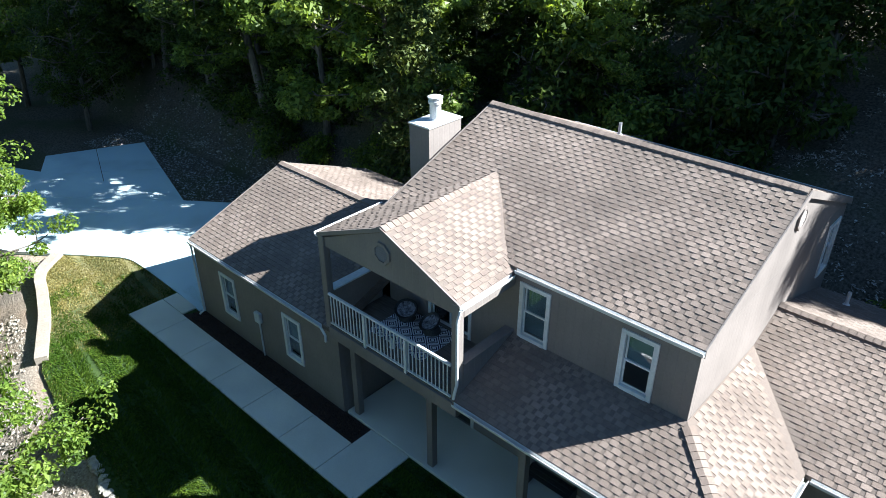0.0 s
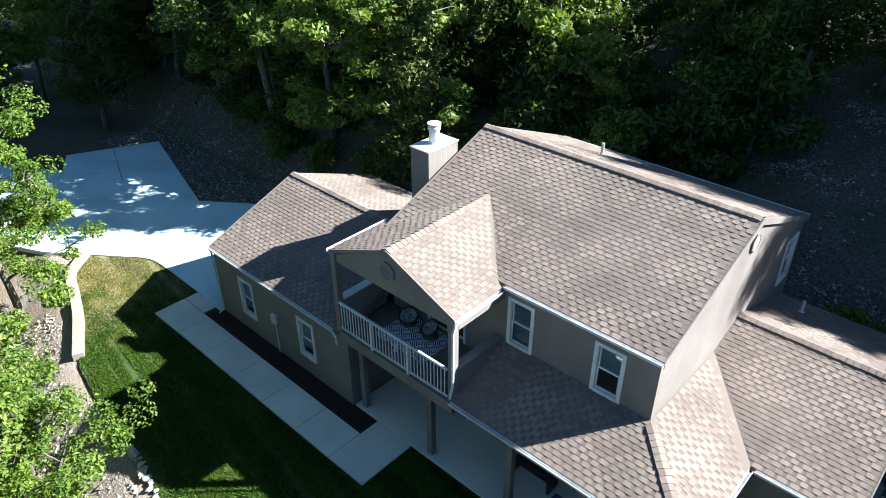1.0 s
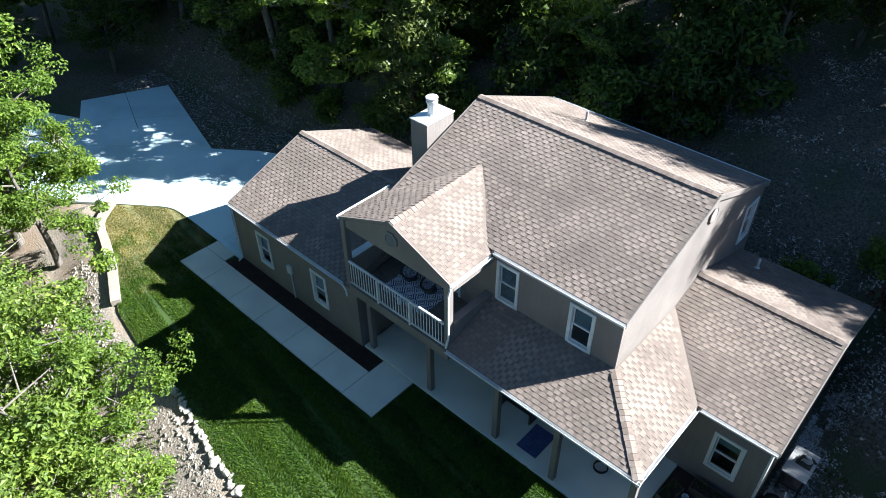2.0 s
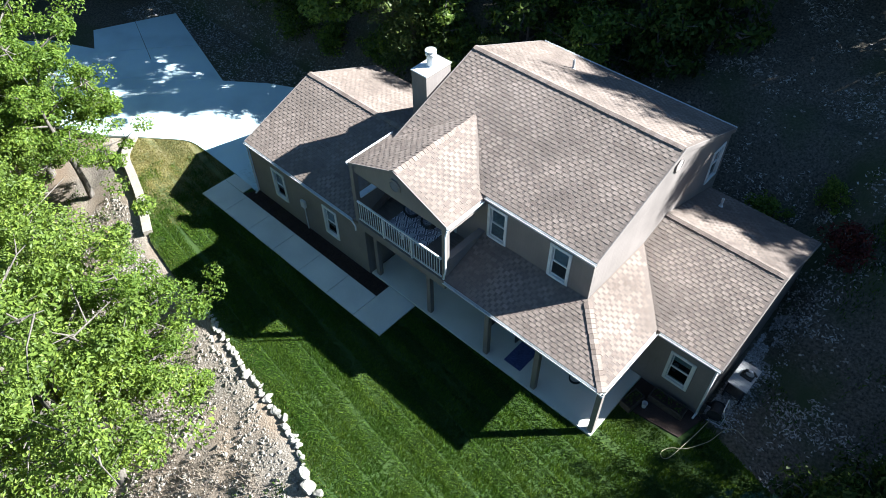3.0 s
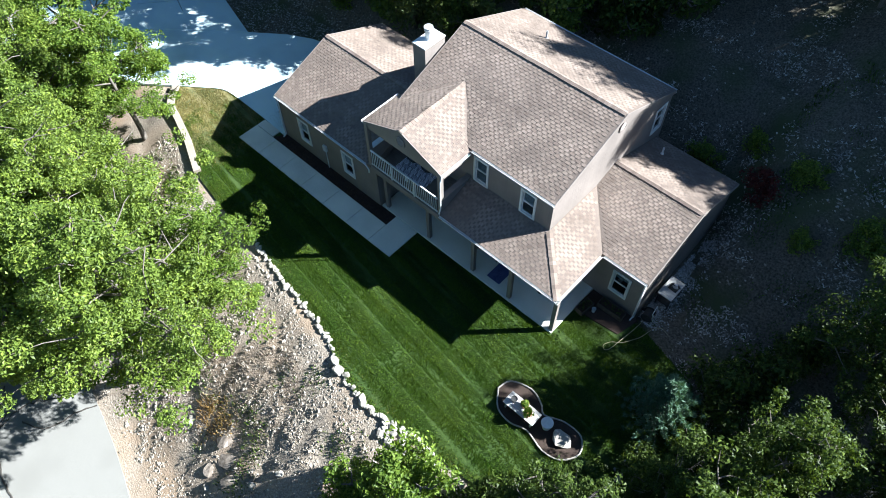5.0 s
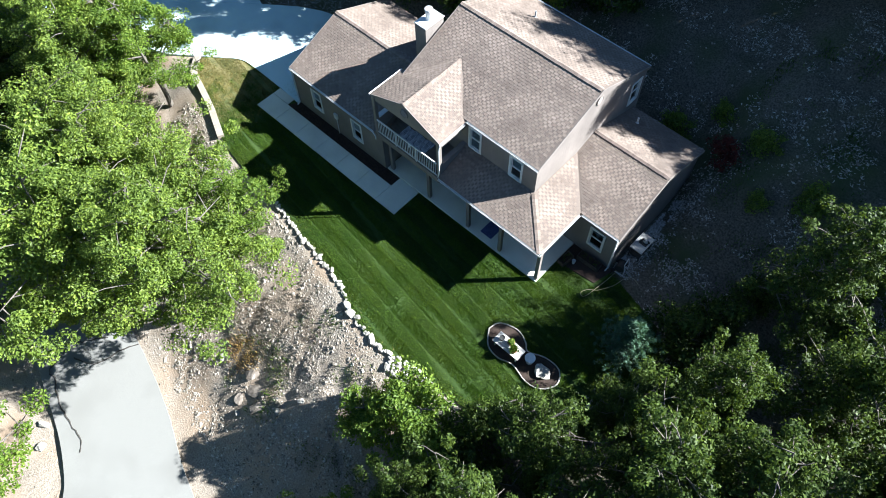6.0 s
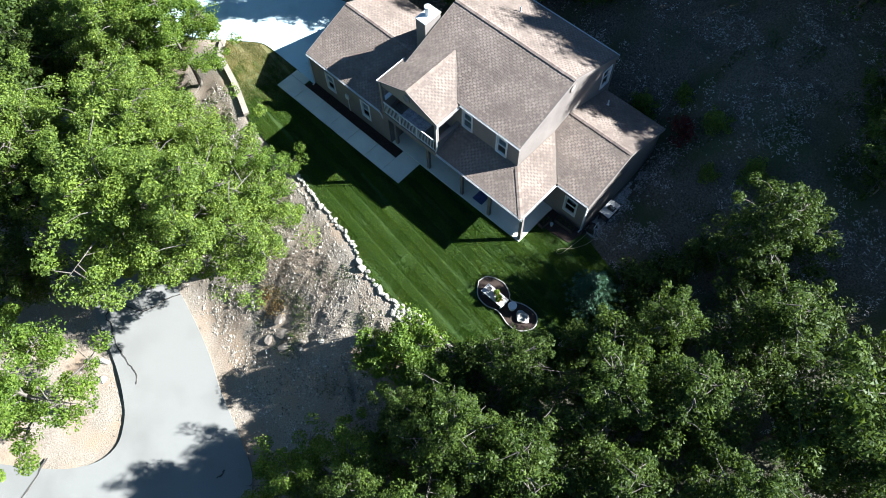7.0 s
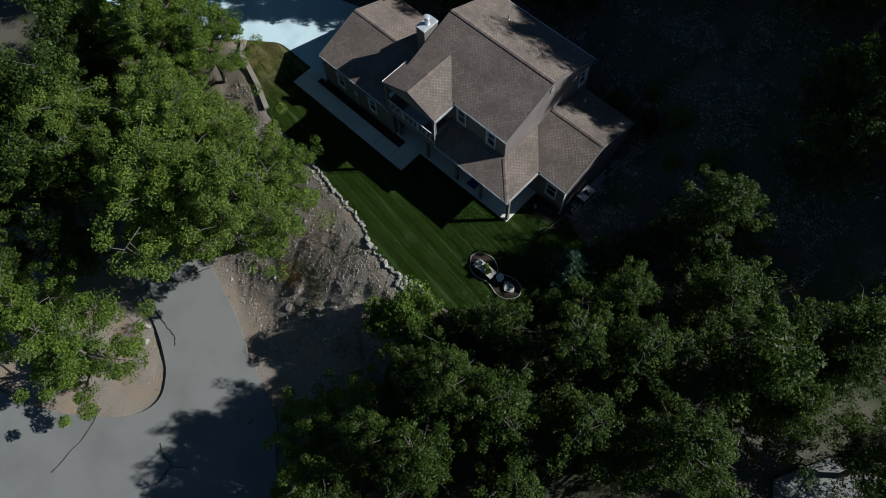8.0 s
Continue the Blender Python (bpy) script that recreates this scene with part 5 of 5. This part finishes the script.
spots, lean, dry = [], [], []
hard = [(-16.62, -15.0, -3.6, -1.8), (-16.62, -5.7, -3.6, -1.7), (-15.0, 2.0, -1.8, 1.3), (1.9, 4.25, -0.12, 1.25)]
while len(spots) < 230000:
    x, y = rs.uniform(-22, 9.2), rs.uniform(-9.3, 1.0)
    if any(a < x < b and c < y < d for a, b, c, d in hard) or not in_poly(lawn_poly, x, y):
        continue
    if noise.noise((x * 0.8, y * 0.8, 4)) + noise.noise((x * 3, y * 3, 4)) * 0.5 + noise.noise((x * 8, y * 8, 4)) * 0.7 < rs.uniform(-1.2, -0.25):
        continue
    row = noise.noise((x * 0.25, y * 3.2 + 0.4 * x, 31))
    if row < rs.uniform(-0.75, -0.05):
        continue
    parched = (-16.6 - x) / 3.5 + 0.9 * noise.noise((x * 0.6, y * 0.6, 12)) + 0.5 * noise.noise((x * 2.2, y * 2.2, 12))
    edge = y - float(np.interp(x, BORDER_X, BORDER_Y))
    if parched > rs.uniform(-0.1, 0.65) or (edge < 0.9 and rs.rand() < 0.3 * (0.9 - edge)):
        dry.append((x, y, -0.085))
        continue
    spots.append((x, y, -0.085))
    lean.append(0.8 if (y + 0.12 * x) % 1.1 < 0.55 else -0.5)
lean = np.array(lean)
blades("lawn_grass", "short mown green grass of the lawn", spots, 0.03 + 0.06 * rs.rand(len(spots)), lean, M["grass"], rs, 0.017)
blades("parched_grass", "parched yellow grass at the lawn's edge", dry, 0.02 + 0.04 * rs.rand(len(dry)), 0.0, M["dry_lawn"], rs, 0.022)
spots = []
while len(spots) < 15000:
    x, y = rs.uniform(-22, 14), rs.uniform(-16, 18)
    ok = (4.2 < x < 14 and -6 < y < 16) or (x < 4 and y < float(np.interp(x, BORDER_X, BORDER_Y)) - 0.5 and y > -15)
    if not ok or noise.noise((x * 0.6, y * 0.6, 11)) < 0.12 + rs.uniform(-0.1, 0.25):
        continue
    spots.append((x, y, bumpy(x, y)))
blades("weeds", "thin weeds and tufts on bare ground", spots, 0.08 + 0.14 * rs.rand(len(spots)), 0.0, M["grass"], rs, 0.02)
spots = []
while len(spots) < 3200:
    x, y = -6.0 + rs.normal() * 2.4, -11.2 + rs.normal() * 1.5
    if y > float(np.interp(x, BORDER_X, BORDER_Y)) - 0.9 or noise.noise((x * 0.9, y * 0.9, 41)) < rs.uniform(-0.3, 0.3):
        continue
    spots.append((x, y, bumpy(x, y) - 0.02))
blades("dry_scrub", "tangled dry brown scrub on the stony bank", spots, 0.1 + 0.2 * rs.rand(len(spots)), 0.0, M["scrub"], rs, 0.012, "scrub")
spots = [(-6.7 + rs.normal() * 0.5, -13.3 + rs.normal() * 0.4) for _ in range(900)]
blades("dry_grass", "tuft of dry orange grass on the bank", [(x, y, bumpy(x, y)) for x, y in spots], 0.1 + 0.16 * rs.rand(len(spots)), 0.0, M["straw"], rs, 0.018)

spots = np.stack([rs.uniform(-15.1, -7.2, 2600), rs.uniform(-2.36, -1.84, 2600), np.full(2600, -0.035)], 1)
tilt = rs.normal(0, 0.5, (2600, 3)) + np.array([0, 0, 1.0])
tilt /= np.linalg.norm(tilt, axis=1, keepdims=True)
tagged(new("wood_chips", leaves(rs, spots, tilt, 0.06, "wood_chips", M["chip"], 0.5, plain=True)), "dark brown wood chips on the mulch bed", "wood chips", kind="stuff")


# ---- planted bed on the lawn ----
BED = smooth_line([(1.93, -5.05), (2.12, -4.5), (2.95, -4.22), (3.6, -4.45), (3.95, -4.72), (4.7, -4.42), (5.5, -4.45), (5.86, -5.05), (5.45, -5.7), (4.75, -5.87), (3.85, -5.66), (3.15, -5.85), (2.45, -5.7), (1.93, -5.05)], 4)
bed = part("flower_bed", flat_sheet(BED[:-1], -0.02, 0.12), M["mulch"])
tagged(bed, "hourglass bed of dark mulch set into the lawn", "flower bed", kind="structure")
bm = bmesh.new()
tube(bm, [(x, y, 0.0) for x, y in BED], [0.034] * len(BED), 6)
tagged(part("bed_edging", bm, M["rock"]), "pale stone edging round the mulch bed", "garden edging")


def garden_table(at):
    """A low slatted table on four legs; its middle stands at the origin."""
    t = thing("garden_table", "low weathered grey slatted table standing in the mulch bed", "table", at=at)
    for k in range(5):
        part("slat", boxed(-0.72, 0.72, -0.3 + k * 0.123, -0.3 + k * 0.123 + 0.108, 0.4, 0.425, bevel=0.004), M["plank"], t)
    for sx in (-1, 1):
        part("rail", boxed(sx * 0.6 - 0.03, sx * 0.6 + 0.03, -0.28, 0.28, 0.34, 0.398), M["plank"], t)
        for sy in (-1, 1):
            part("leg", boxed(sx * 0.6 - 0.03, sx * 0.6 + 0.03, sy * 0.24 - 0.03, sy * 0.24 + 0.03, 0.0, 0.338), M["plank"], t)
    return t


garden_table(pose(3.24, -5.22, -0.02, 0, 0, 0))


def potted(at, material, plant, seed, r=0.15, h=0.2, label="", spiky=False):
    rs = np.random.RandomState(seed)
    p = thing("potted_plant", label, "plant", at=at)
    part("pot", lathe(bmesh.new(), [(r * 0.7, 0), (r * 0.98, h * 0.9), (r * 1.08, h * 0.9), (r * 1.08, h), (r * 0.92, h), (r * 0.88, h * 0.85), (0.01, h * 0.84)], 16), material, p, smooth=False)
    if plant is None:
        return p
    n = 160
    d = rs.normal(size=(n, 3))
    d[:, 2] = abs(d[:, 2]) + 0.2
    d /= np.linalg.norm(d, axis=1, keepdims=True)
    c = d * r * (1.5 if spiky else 1.15) * rs.uniform(0.3, 1, (n, 1)) + np.array([0, 0, h])
    nn = np.cross(d, rs.normal(size=(n, 3))) if spiky else d
    nn /= np.linalg.norm(nn, axis=1, keepdims=True)
    part("foliage", leaves(rs, c, nn, 0.16 if spiky else 0.09, "foliage", plant, 0.25 if spiky else 0.7), None, p)
    return p


potted(pose(2.82, -5.2, 0.405), M["rubber"], None, 1, 0.12, 0.2, "small empty black pot on the slatted table")
potted(pose(3.25, -5.1, 0.405), M["terracotta"], M["lime"], 2, 0.16, 0.2, "clay pot with a yellow-green plant on the slatted table")
potted(pose(3.55, -5.3, 0.405), M["terracotta"], M["grass"], 3, 0.16, 0.2, "clay pot with a spiky green plant on the slatted table", True)
stool = thing("round_stool", "small round white garden stool", "stool", at=pose(4.3, -5.03, -0.02))
part("stool_top", lathe(bmesh.new(), [(0.22, 0.38), (0.24, 0.39), (0.24, 0.41), (0.22, 0.42), (0.02, 0.422)], 24), M["trim"], stool)
part("stool_base", lathe(bmesh.new(), [(0.16, 0.0), (0.1, 0.1), (0.09, 0.25), (0.15, 0.378)], 20), M["trim"], stool)
slabstone = new("flat_boulder", STONES[2])
slabstone.matrix_basis = pose(5.05, -5.07, 0.06, 4, 3, 20) @ Matrix.Diagonal((0.42, 0.36, 0.22, 1))
tagged(slabstone, "flat grey boulder lying in the mulch bed", "rock")

# blue pine and a small red-leaved shrub
pine = thing("pine_tree", "young blue-green pine at the lawn's edge", "tree")
prs = np.random.RandomState(8)
bm = bmesh.new()
tube(bm, [(0, 0, -0.3), (0.03, 0, 2.0), (0, 0, 3.7)], [0.09, 0.05, 0.012], 7)
cs, ns = [], []
for i in range(95):
    t = (i + 0.5) / 95
    z, ang = 0.4 + 3.3 * t, i * 2.4
    reach = 1.55 * (1 - t) ** 0.8 * prs.uniform(0.75, 1.1) + 0.08
    end = np.array([math.cos(ang) * reach, math.sin(ang) * reach, z + 0.25 * reach])
    tube(bm, [(0, 0, z), end], [0.02, 0.006], 4, cap=False)
    for s in np.linspace(0.35, 1.0, 4):
        k = 26
        d = prs.normal(size=(k, 3)) * 0.6 + np.array([math.cos(ang), math.sin(ang), 0.7])
        d /= np.linalg.norm(d, axis=1, keepdims=True)
        cs.append(np.array([0, 0, z]) * (1 - s) + end * s + d * 0.1)
        nn = np.cross(d, prs.normal(size=(k, 3)))
        ns.append(nn / np.linalg.norm(nn, axis=1, keepdims=True))
part("trunk", bm, M["bark"], pine)
cs, ns = np.concatenate(cs), np.concatenate(ns)
a = np.cross(ns, prs.normal(size=ns.shape))
part("crown", leaves(prs, cs, ns, 0.22, "crown", M["pine"], 0.14), None, pine)
stand(pine, 7.2, -2.1, 1.0)
redbush = stand(broadleaf(51, 1.3, 0.8, 0.03, M["red_leaf"], 26, 70, 0.12, 0.32, 0.05, "dark red-leaved shrub behind the wing", "shrub"), 4.9, 8.7, 1.0)
tagged(redbush, category="shrub")

# ---- balcony furniture ----
def rug_material():
    """Concentric white diamonds on navy."""
    m = bpy.data.materials.new("diamond_rug")
    m.use_nodes = True
    nt = m.node_tree
    geo = nt.nodes.new("ShaderNodeNewGeometry")
    sep = nt.nodes.new("ShaderNodeSeparateXYZ")
    nt.links.new(geo.outputs["Position"], sep.inputs[0])
    parts = []
    for k, size in ((0, 0.24), (1, 0.2)):
        pp = nt.nodes.new("ShaderNodeMath")
        pp.operation = "PINGPONG"
        pp.inputs[1].default_value = size
        nt.links.new(sep.outputs[k], pp.inputs[0])
        sc = nt.nodes.new("ShaderNodeMath")
        sc.operation = "MULTIPLY"
        sc.inputs[1].default_value = 1 / size
        nt.links.new(pp.outputs[0], sc.inputs[0])
        parts.append(sc.outputs[0])
    add = nt.nodes.new("ShaderNodeMath")
    add.operation = "ADD"
    nt.links.new(parts[0], add.inputs[0])
    nt.links.new(parts[1], add.inputs[1])
    ring = nt.nodes.new("ShaderNodeMath")
    ring.operation = "PINGPONG"
    ring.inputs[1].default_value = 0.17
    nt.links.new(add.outputs[0], ring.inputs[0])
    col = ramp(nt, ring.outputs[0], [(0.07, (0.02, 0.02, 0.06)), (0.1, (0.75, 0.75, 0.8))])
    nt.links.new(col, nt.nodes["Principled BSDF"].inputs["Base Color"])
    nt.nodes["Principled BSDF"].inputs["Roughness"].default_value = 0.95
    return m


rug = part("outdoor_rug", boxed(-7.45, -5.65, -1.35, -0.06, DZ + 0.002, DZ + 0.014), rug_material())
tagged(rug, "navy and white diamond-patterned rug on the balcony", "rug")
porch_mat = part("door_mat", boxed(-1.85, -1.15, -1.4, -0.4, 0.002, 0.014), surface("blue_mat", (0.03, 0.04, 0.12), (0.1, 0.12, 0.26), 25, 3, 0.95, 0.3))
tagged(porch_mat, "dark blue patterned mat on the porch slab", "mat")


def dish_chair(at, label):
    """A round wicker dish chair on a hoop base."""
    ch = thing("dish_chair", label, "chair", "round chairs on the balcony", at=at @ Matrix.Diagonal((0.66, 0.66, 0.55, 1)))
    tilt = pose(0, 0, 0.42, 32, 0, 0)
    part("dish", lathe(bmesh.new(), [(0.02, -0.12), (0.22, -0.08), (0.38, 0.04), (0.46, 0.17), (0.44, 0.18), (0.36, 0.07), (0.2, -0.04), (0.02, -0.08)], 22), M["dark_metal"], ch, "dark woven dish seat", tilt)
    part("cushion", lathe(bmesh.new(), [(0.02, -0.07), (0.2, -0.03), (0.34, 0.08), (0.36, 0.12), (0.2, 0.06), (0.02, 0.02)], 20), M["rug_grey"], ch, "patterned grey cushion", tilt)
    part("hoop", lathe(bmesh.new(), [(0.3, 0.0), (0.34, 0.0), (0.24, 0.3), (0.2, 0.3)], 20), M["dark_metal"], ch)
    return ch


M["rug_grey"] = surface("cushion_cloth", (0.02, 0.02, 0.035), (0.4, 0.4, 0.44), 14, 6, 0.95, 0.2)
dish_chair(pose(-7.1, -0.36, DZ + 0.014, 0, 0, 25), "dark round dish chair with a patterned cushion on the rug")
dish_chair(pose(-6.25, -0.36, DZ + 0.014, 0, 0, -30), "dark round dish chair with a patterned cushion beside the door")
lantern = thing("lantern", "small white lantern standing by the railing", "lantern", at=pose(-6.5, -1.45, DZ + 0.016))
part("lantern_body", lathe(bmesh.new(), [(0.07, 0), (0.08, 0.02), (0.06, 0.03), (0.06, 0.18), (0.08, 0.19), (0.03, 0.26), (0.01, 0.28)], 12), M["trim"], lantern)
part("lantern_ring", tube(bmesh.new(), [(-0.04, 0, 0.27), (0, 0, 0.34), (0.04, 0, 0.27)], [0.006] * 3, 6), M["dark_metal"], lantern)

# ---- porch things ----
bench = thing("porch_bench", "dark wooden bench against the porch wall", "bench", at=pose(-2.55, -0.4, 0.0))
for k in range(3):
    part("seat_slat", boxed(-0.6, 0.6, -0.2 + 0.135 * k, -0.08 + 0.135 * k, 0.42, 0.445, bevel=0.004), M["dark_metal"], bench)
for k in range(3):
    part("back_slat", boxed(-0.6, 0.6, 0.2, 0.225, 0.52 + 0.12 * k, 0.62 + 0.12 * k), M["dark_metal"], bench)
for sx in (-0.55, 0.55):
    part("bench_end", boxed(sx - 0.03, sx + 0.03, -0.2, 0.26, 0.0, 0.418), M["dark_metal"], bench)
    part("back_post", boxed(sx - 0.03, sx + 0.03, 0.228, 0.26, 0.42, 0.88), M["dark_metal"], bench)
coil = part("coiled_hose", tube(bmesh.new(), [(0.4 + 0.2 * math.cos(a * 0.5), -0.4 + 0.2 * math.sin(a * 0.5), 0.02 + 0.0025 * a) for a in range(38)], [0.018] * 38, 6), M["rubber"])
tagged(coil, "black hose lying coiled on the porch slab", "hose")


def planter(at, w, d, h, label, seed):
    """A boarded planter box filled with soil and a few leaves."""
    p = thing("planter_box", label, "planter", "planter boxes by the wing", at=at)
    for y in (-d / 2, d / 2 - 0.03):
        part("board", boxed(-w / 2, w / 2, y, y + 0.03, 0, h, bevel=0.004), M["dark_plank"], p)
    for x in (-w / 2, w / 2 - 0.03):
        part("board", boxed(x, x + 0.03, -d / 2 + 0.031, d / 2 - 0.031, 0, h, bevel=0.004), M["dark_plank"], p)
    part("soil", boxed(-w / 2 + 0.031, w / 2 - 0.031, -d / 2 + 0.031, d / 2 - 0.031, 0.01, h - 0.06), M["mulch"], p)
    rs = np.random.RandomState(seed)
    c = np.stack([rs.uniform(-w / 2.4, w / 2.4, 70), rs.uniform(-d / 3, d / 3, 70), h + rs.uniform(-0.05, 0.12, 70)], 1)
    nn = rs.normal(size=(70, 3)) + np.array([0, 0, 1.2])
    nn /= np.linalg.norm(nn, axis=1, keepdims=True)
    part("foliage", leaves(rs, c, nn, 0.07, "foliage", M["wood_leaf"]), None, p)
    return p


planter(pose(2.25, 0.15, -0.045, 0, 0, 82), 0.75, 0.4, 0.28, "dark boarded planter box beside the porch", 4)
planter(pose(3.15, 0.82, -0.045, 0, 0, 2), 1.2, 0.42, 0.28, "long boarded planter box under the wing window", 5)
cup = part("white_bucket", lathe(bmesh.new(), [(0.07, 0), (0.085, 0.2), (0.095, 0.2), (0.095, 0.22), (0.08, 0.22), (0.066, 0.02), (0.01, 0.02)], 16, (2.62, 0.3, -0.045)), M["trim"])
tagged(cup, "small white bucket standing on dark soil", "bucket")

work = thing("work_table", "pale work table with a dark tool on it beside the wing", "table", at=pose(4.55, 2.95, -0.1, 0, 0, 90))
part("table_top", boxed(-0.55, 0.55, -0.33, 0.33, 0.8, 0.84, bevel=0.006), M["plank"], work)
for sx in (-0.48, 0.48):
    for sy in (-0.27, 0.27):
        part("leg", boxed(sx - 0.03, sx + 0.03, sy - 0.03, sy + 0.03, 0, 0.798), M["dark_metal"], work)
part("shelf", boxed(-0.5, 0.5, -0.28, 0.28, 0.25, 0.28), M["dark_metal"], work)
saw = thing("bench_saw", "dark bench saw standing on the pale work table", "tool", at=pose(4.6, 3.0, 0.742))
part("saw_base", boxed(-0.2, 0.2, -0.14, 0.14, 0, 0.06, bevel=0.01), M["dark_metal"], saw)
part("saw_arm", tube(bmesh.new(), [(-0.15, 0, 0.06), (-0.1, 0, 0.25), (0.15, 0.02, 0.28), (0.26, 0.02, 0.2)], [0.05, 0.05, 0.045, 0.03], 8), M["dark_metal"], saw)
part("saw_guard", tube(bmesh.new(), [(0.05, -0.03, 0.2), (0.05, 0.03, 0.2)], [0.13, 0.13], 16), M["metal"], saw)
cart = thing("hose_cart", "metal hose cart with a dark hose on its reel", "hose cart", at=pose(4.45, 1.55, -0.1, 0, 0, 8))
for sy in (-0.24, 0.24):
    part("side_frame", tube(bmesh.new(), [(-0.3, sy, 0.02), (0.28, sy, 0.02), (0.3, sy, 0.5), (0.18, sy, 0.85)], [0.018] * 4, 8), M["metal"], cart)
    part("wheel", tube(bmesh.new(), [(-0.25, sy * 1.12 - 0.02, 0.12), (-0.25, sy * 1.12 + 0.02, 0.12)], [0.12, 0.12], 16), M["rubber"], cart)
part("handle", tube(bmesh.new(), [(0.18, -0.24, 0.85), (0.18, 0.24, 0.85)], [0.018] * 2, 8), M["metal"], cart)
part("reel", tube(bmesh.new(), [(0.0, -0.22, 0.35), (0.0, -0.2, 0.35), (0.0, -0.199, 0.35), (0.0, 0.199, 0.35), (0.0, 0.2, 0.35), (0.0, 0.22, 0.35)], [0.24, 0.24, 0.19, 0.19, 0.24, 0.24], 18), M["rubber"], cart, "dark hose wound on the reel")
HOSE = smooth_line([(4.44, 1.3), (4.35, 0.5), (4.2, -0.49), (4.08, -0.85), (3.88, -0.77), (3.97, -0.47), (4.39, -0.09), (4.76, 0.54), (4.95, 1.23), (5.2, 1.5), (5.65, 1.4)], 5)
hose = part("garden_hose", tube(bmesh.new(), [(x, y, 0.01 + 0.02 * math.sin(i)) for i, (x, y) in enumerate(HOSE)], [0.011] * len(HOSE), 6), surface("tan_hose", (0.3, 0.26, 0.16), (0.42, 0.37, 0.24), 20, 2, 0.6, 0.0))
tagged(hose, "thin tan garden hose looped on the grass", "hose")

# ---- cracks and fallen branches ----
def ribbon(name, pts, z, w, material, label, category, seed=0):
    """A thin ragged strip lying on the paving."""
    rr = random.Random(seed)
    pts = smooth_line(pts, 5)
    pts = [(x + rr.uniform(-0.05, 0.05), y + rr.uniform(-0.05, 0.05)) for x, y in pts]
    bm = bmesh.new()
    tube(bm, [(x, y, z) for x, y in pts], [w * rr.uniform(0.5, 1.2) for _ in pts], 5)
    return tagged(part(name, bm, material), label, category)


CRACKS = [
    [(-16.2, -19.0), (-14.9, -19.5), (-14.3, -20.5), (-13.6, -20.6), (-12.3, -21.1), (-10.9, -21.3), (-10.0, -21.35), (-9.4, -21.7)],
    [(-14.3, -20.5), (-14.6, -19.1), (-14.3, -18.3), (-13.6, -17.4)],
    [(-14.0, -19.3), (-12.85, -18.7), (-12.5, -17.4), (-12.1, -16.5)],
    [(-3.1, -28.0), (-3.4, -26.7), (-4.1, -26.6), (-5.0, -26.3)],
    [(-3.4, -26.7), (-2.9, -26.3), (-2.5, -26.05)],
    [(-8.5, -32.0), (-8.9, -29.2), (-9.6, -27.5)],
    [(-1.9, -21.8), (-1.8, -21.5), (-1.96, -21.25)],
]
for k, pts in enumerate(CRACKS):
    ribbon("fallen_branch", pts, ROAD_Z + 0.03, 0.035 if k < 3 else 0.045, M["bare_wood"], "dark bare branch lying across the pale lane", "branch", k)
log_pts = [(-8.6, 12.6), (-7.0, 13.0), (-5.4, 13.75), (-4.4, 13.5)]
bm = bmesh.new()
tube(bm, [(x, y, bumpy(x, y) + 0.12) for x, y in smooth_line(log_pts, 4)], [0.1, 0.1, 0.1, 0.09, 0.09, 0.08, 0.08, 0.07, 0.07, 0.06, 0.05, 0.04, 0.03], 7)
tagged(part("fallen_log", bm, M["bark"]), "fallen grey tree trunk on the shaded hillside", "log")
bm = bmesh.new()
tube(bm, [(-5.4, 13.75, bumpy(-5.4, 13.75) + 0.15), (-5.2, 14.0, bumpy(-5.2, 14.0) + 0.9), (-5.35, 14.3, bumpy(-5.3, 14.3) + 1.6)], [0.05, 0.035, 0.01], 6)
tagged(part("broken_branch", bm, M["bark"]), "broken branch standing up from the fallen trunk", "branch")
far_slab = part("neighbour_drive", flat_sheet([(22.9, -3.7), (24.5, -0.6), (27.3, 0.5), (33, -2), (31, -9), (26, -9)], -0.02, 0.25), M["road"])
tagged(far_slab, "concrete drive glimpsed between the trees", "driveway", kind="structure")


# ---- shingle pieces, one object each ----
for k, m, deck in pieces_to_place:
    ob = bpy.data.objects.new("shingle", TABS[k])
    scene.collection.objects.link(ob)
    ob.parent = deck
    ob.matrix_basis = m
for me, m, deck in caps_to_place:
    ob = bpy.data.objects.new("ridge_cap", me)
    scene.collection.objects.link(ob)
    ob.parent = deck
    ob.matrix_basis = m
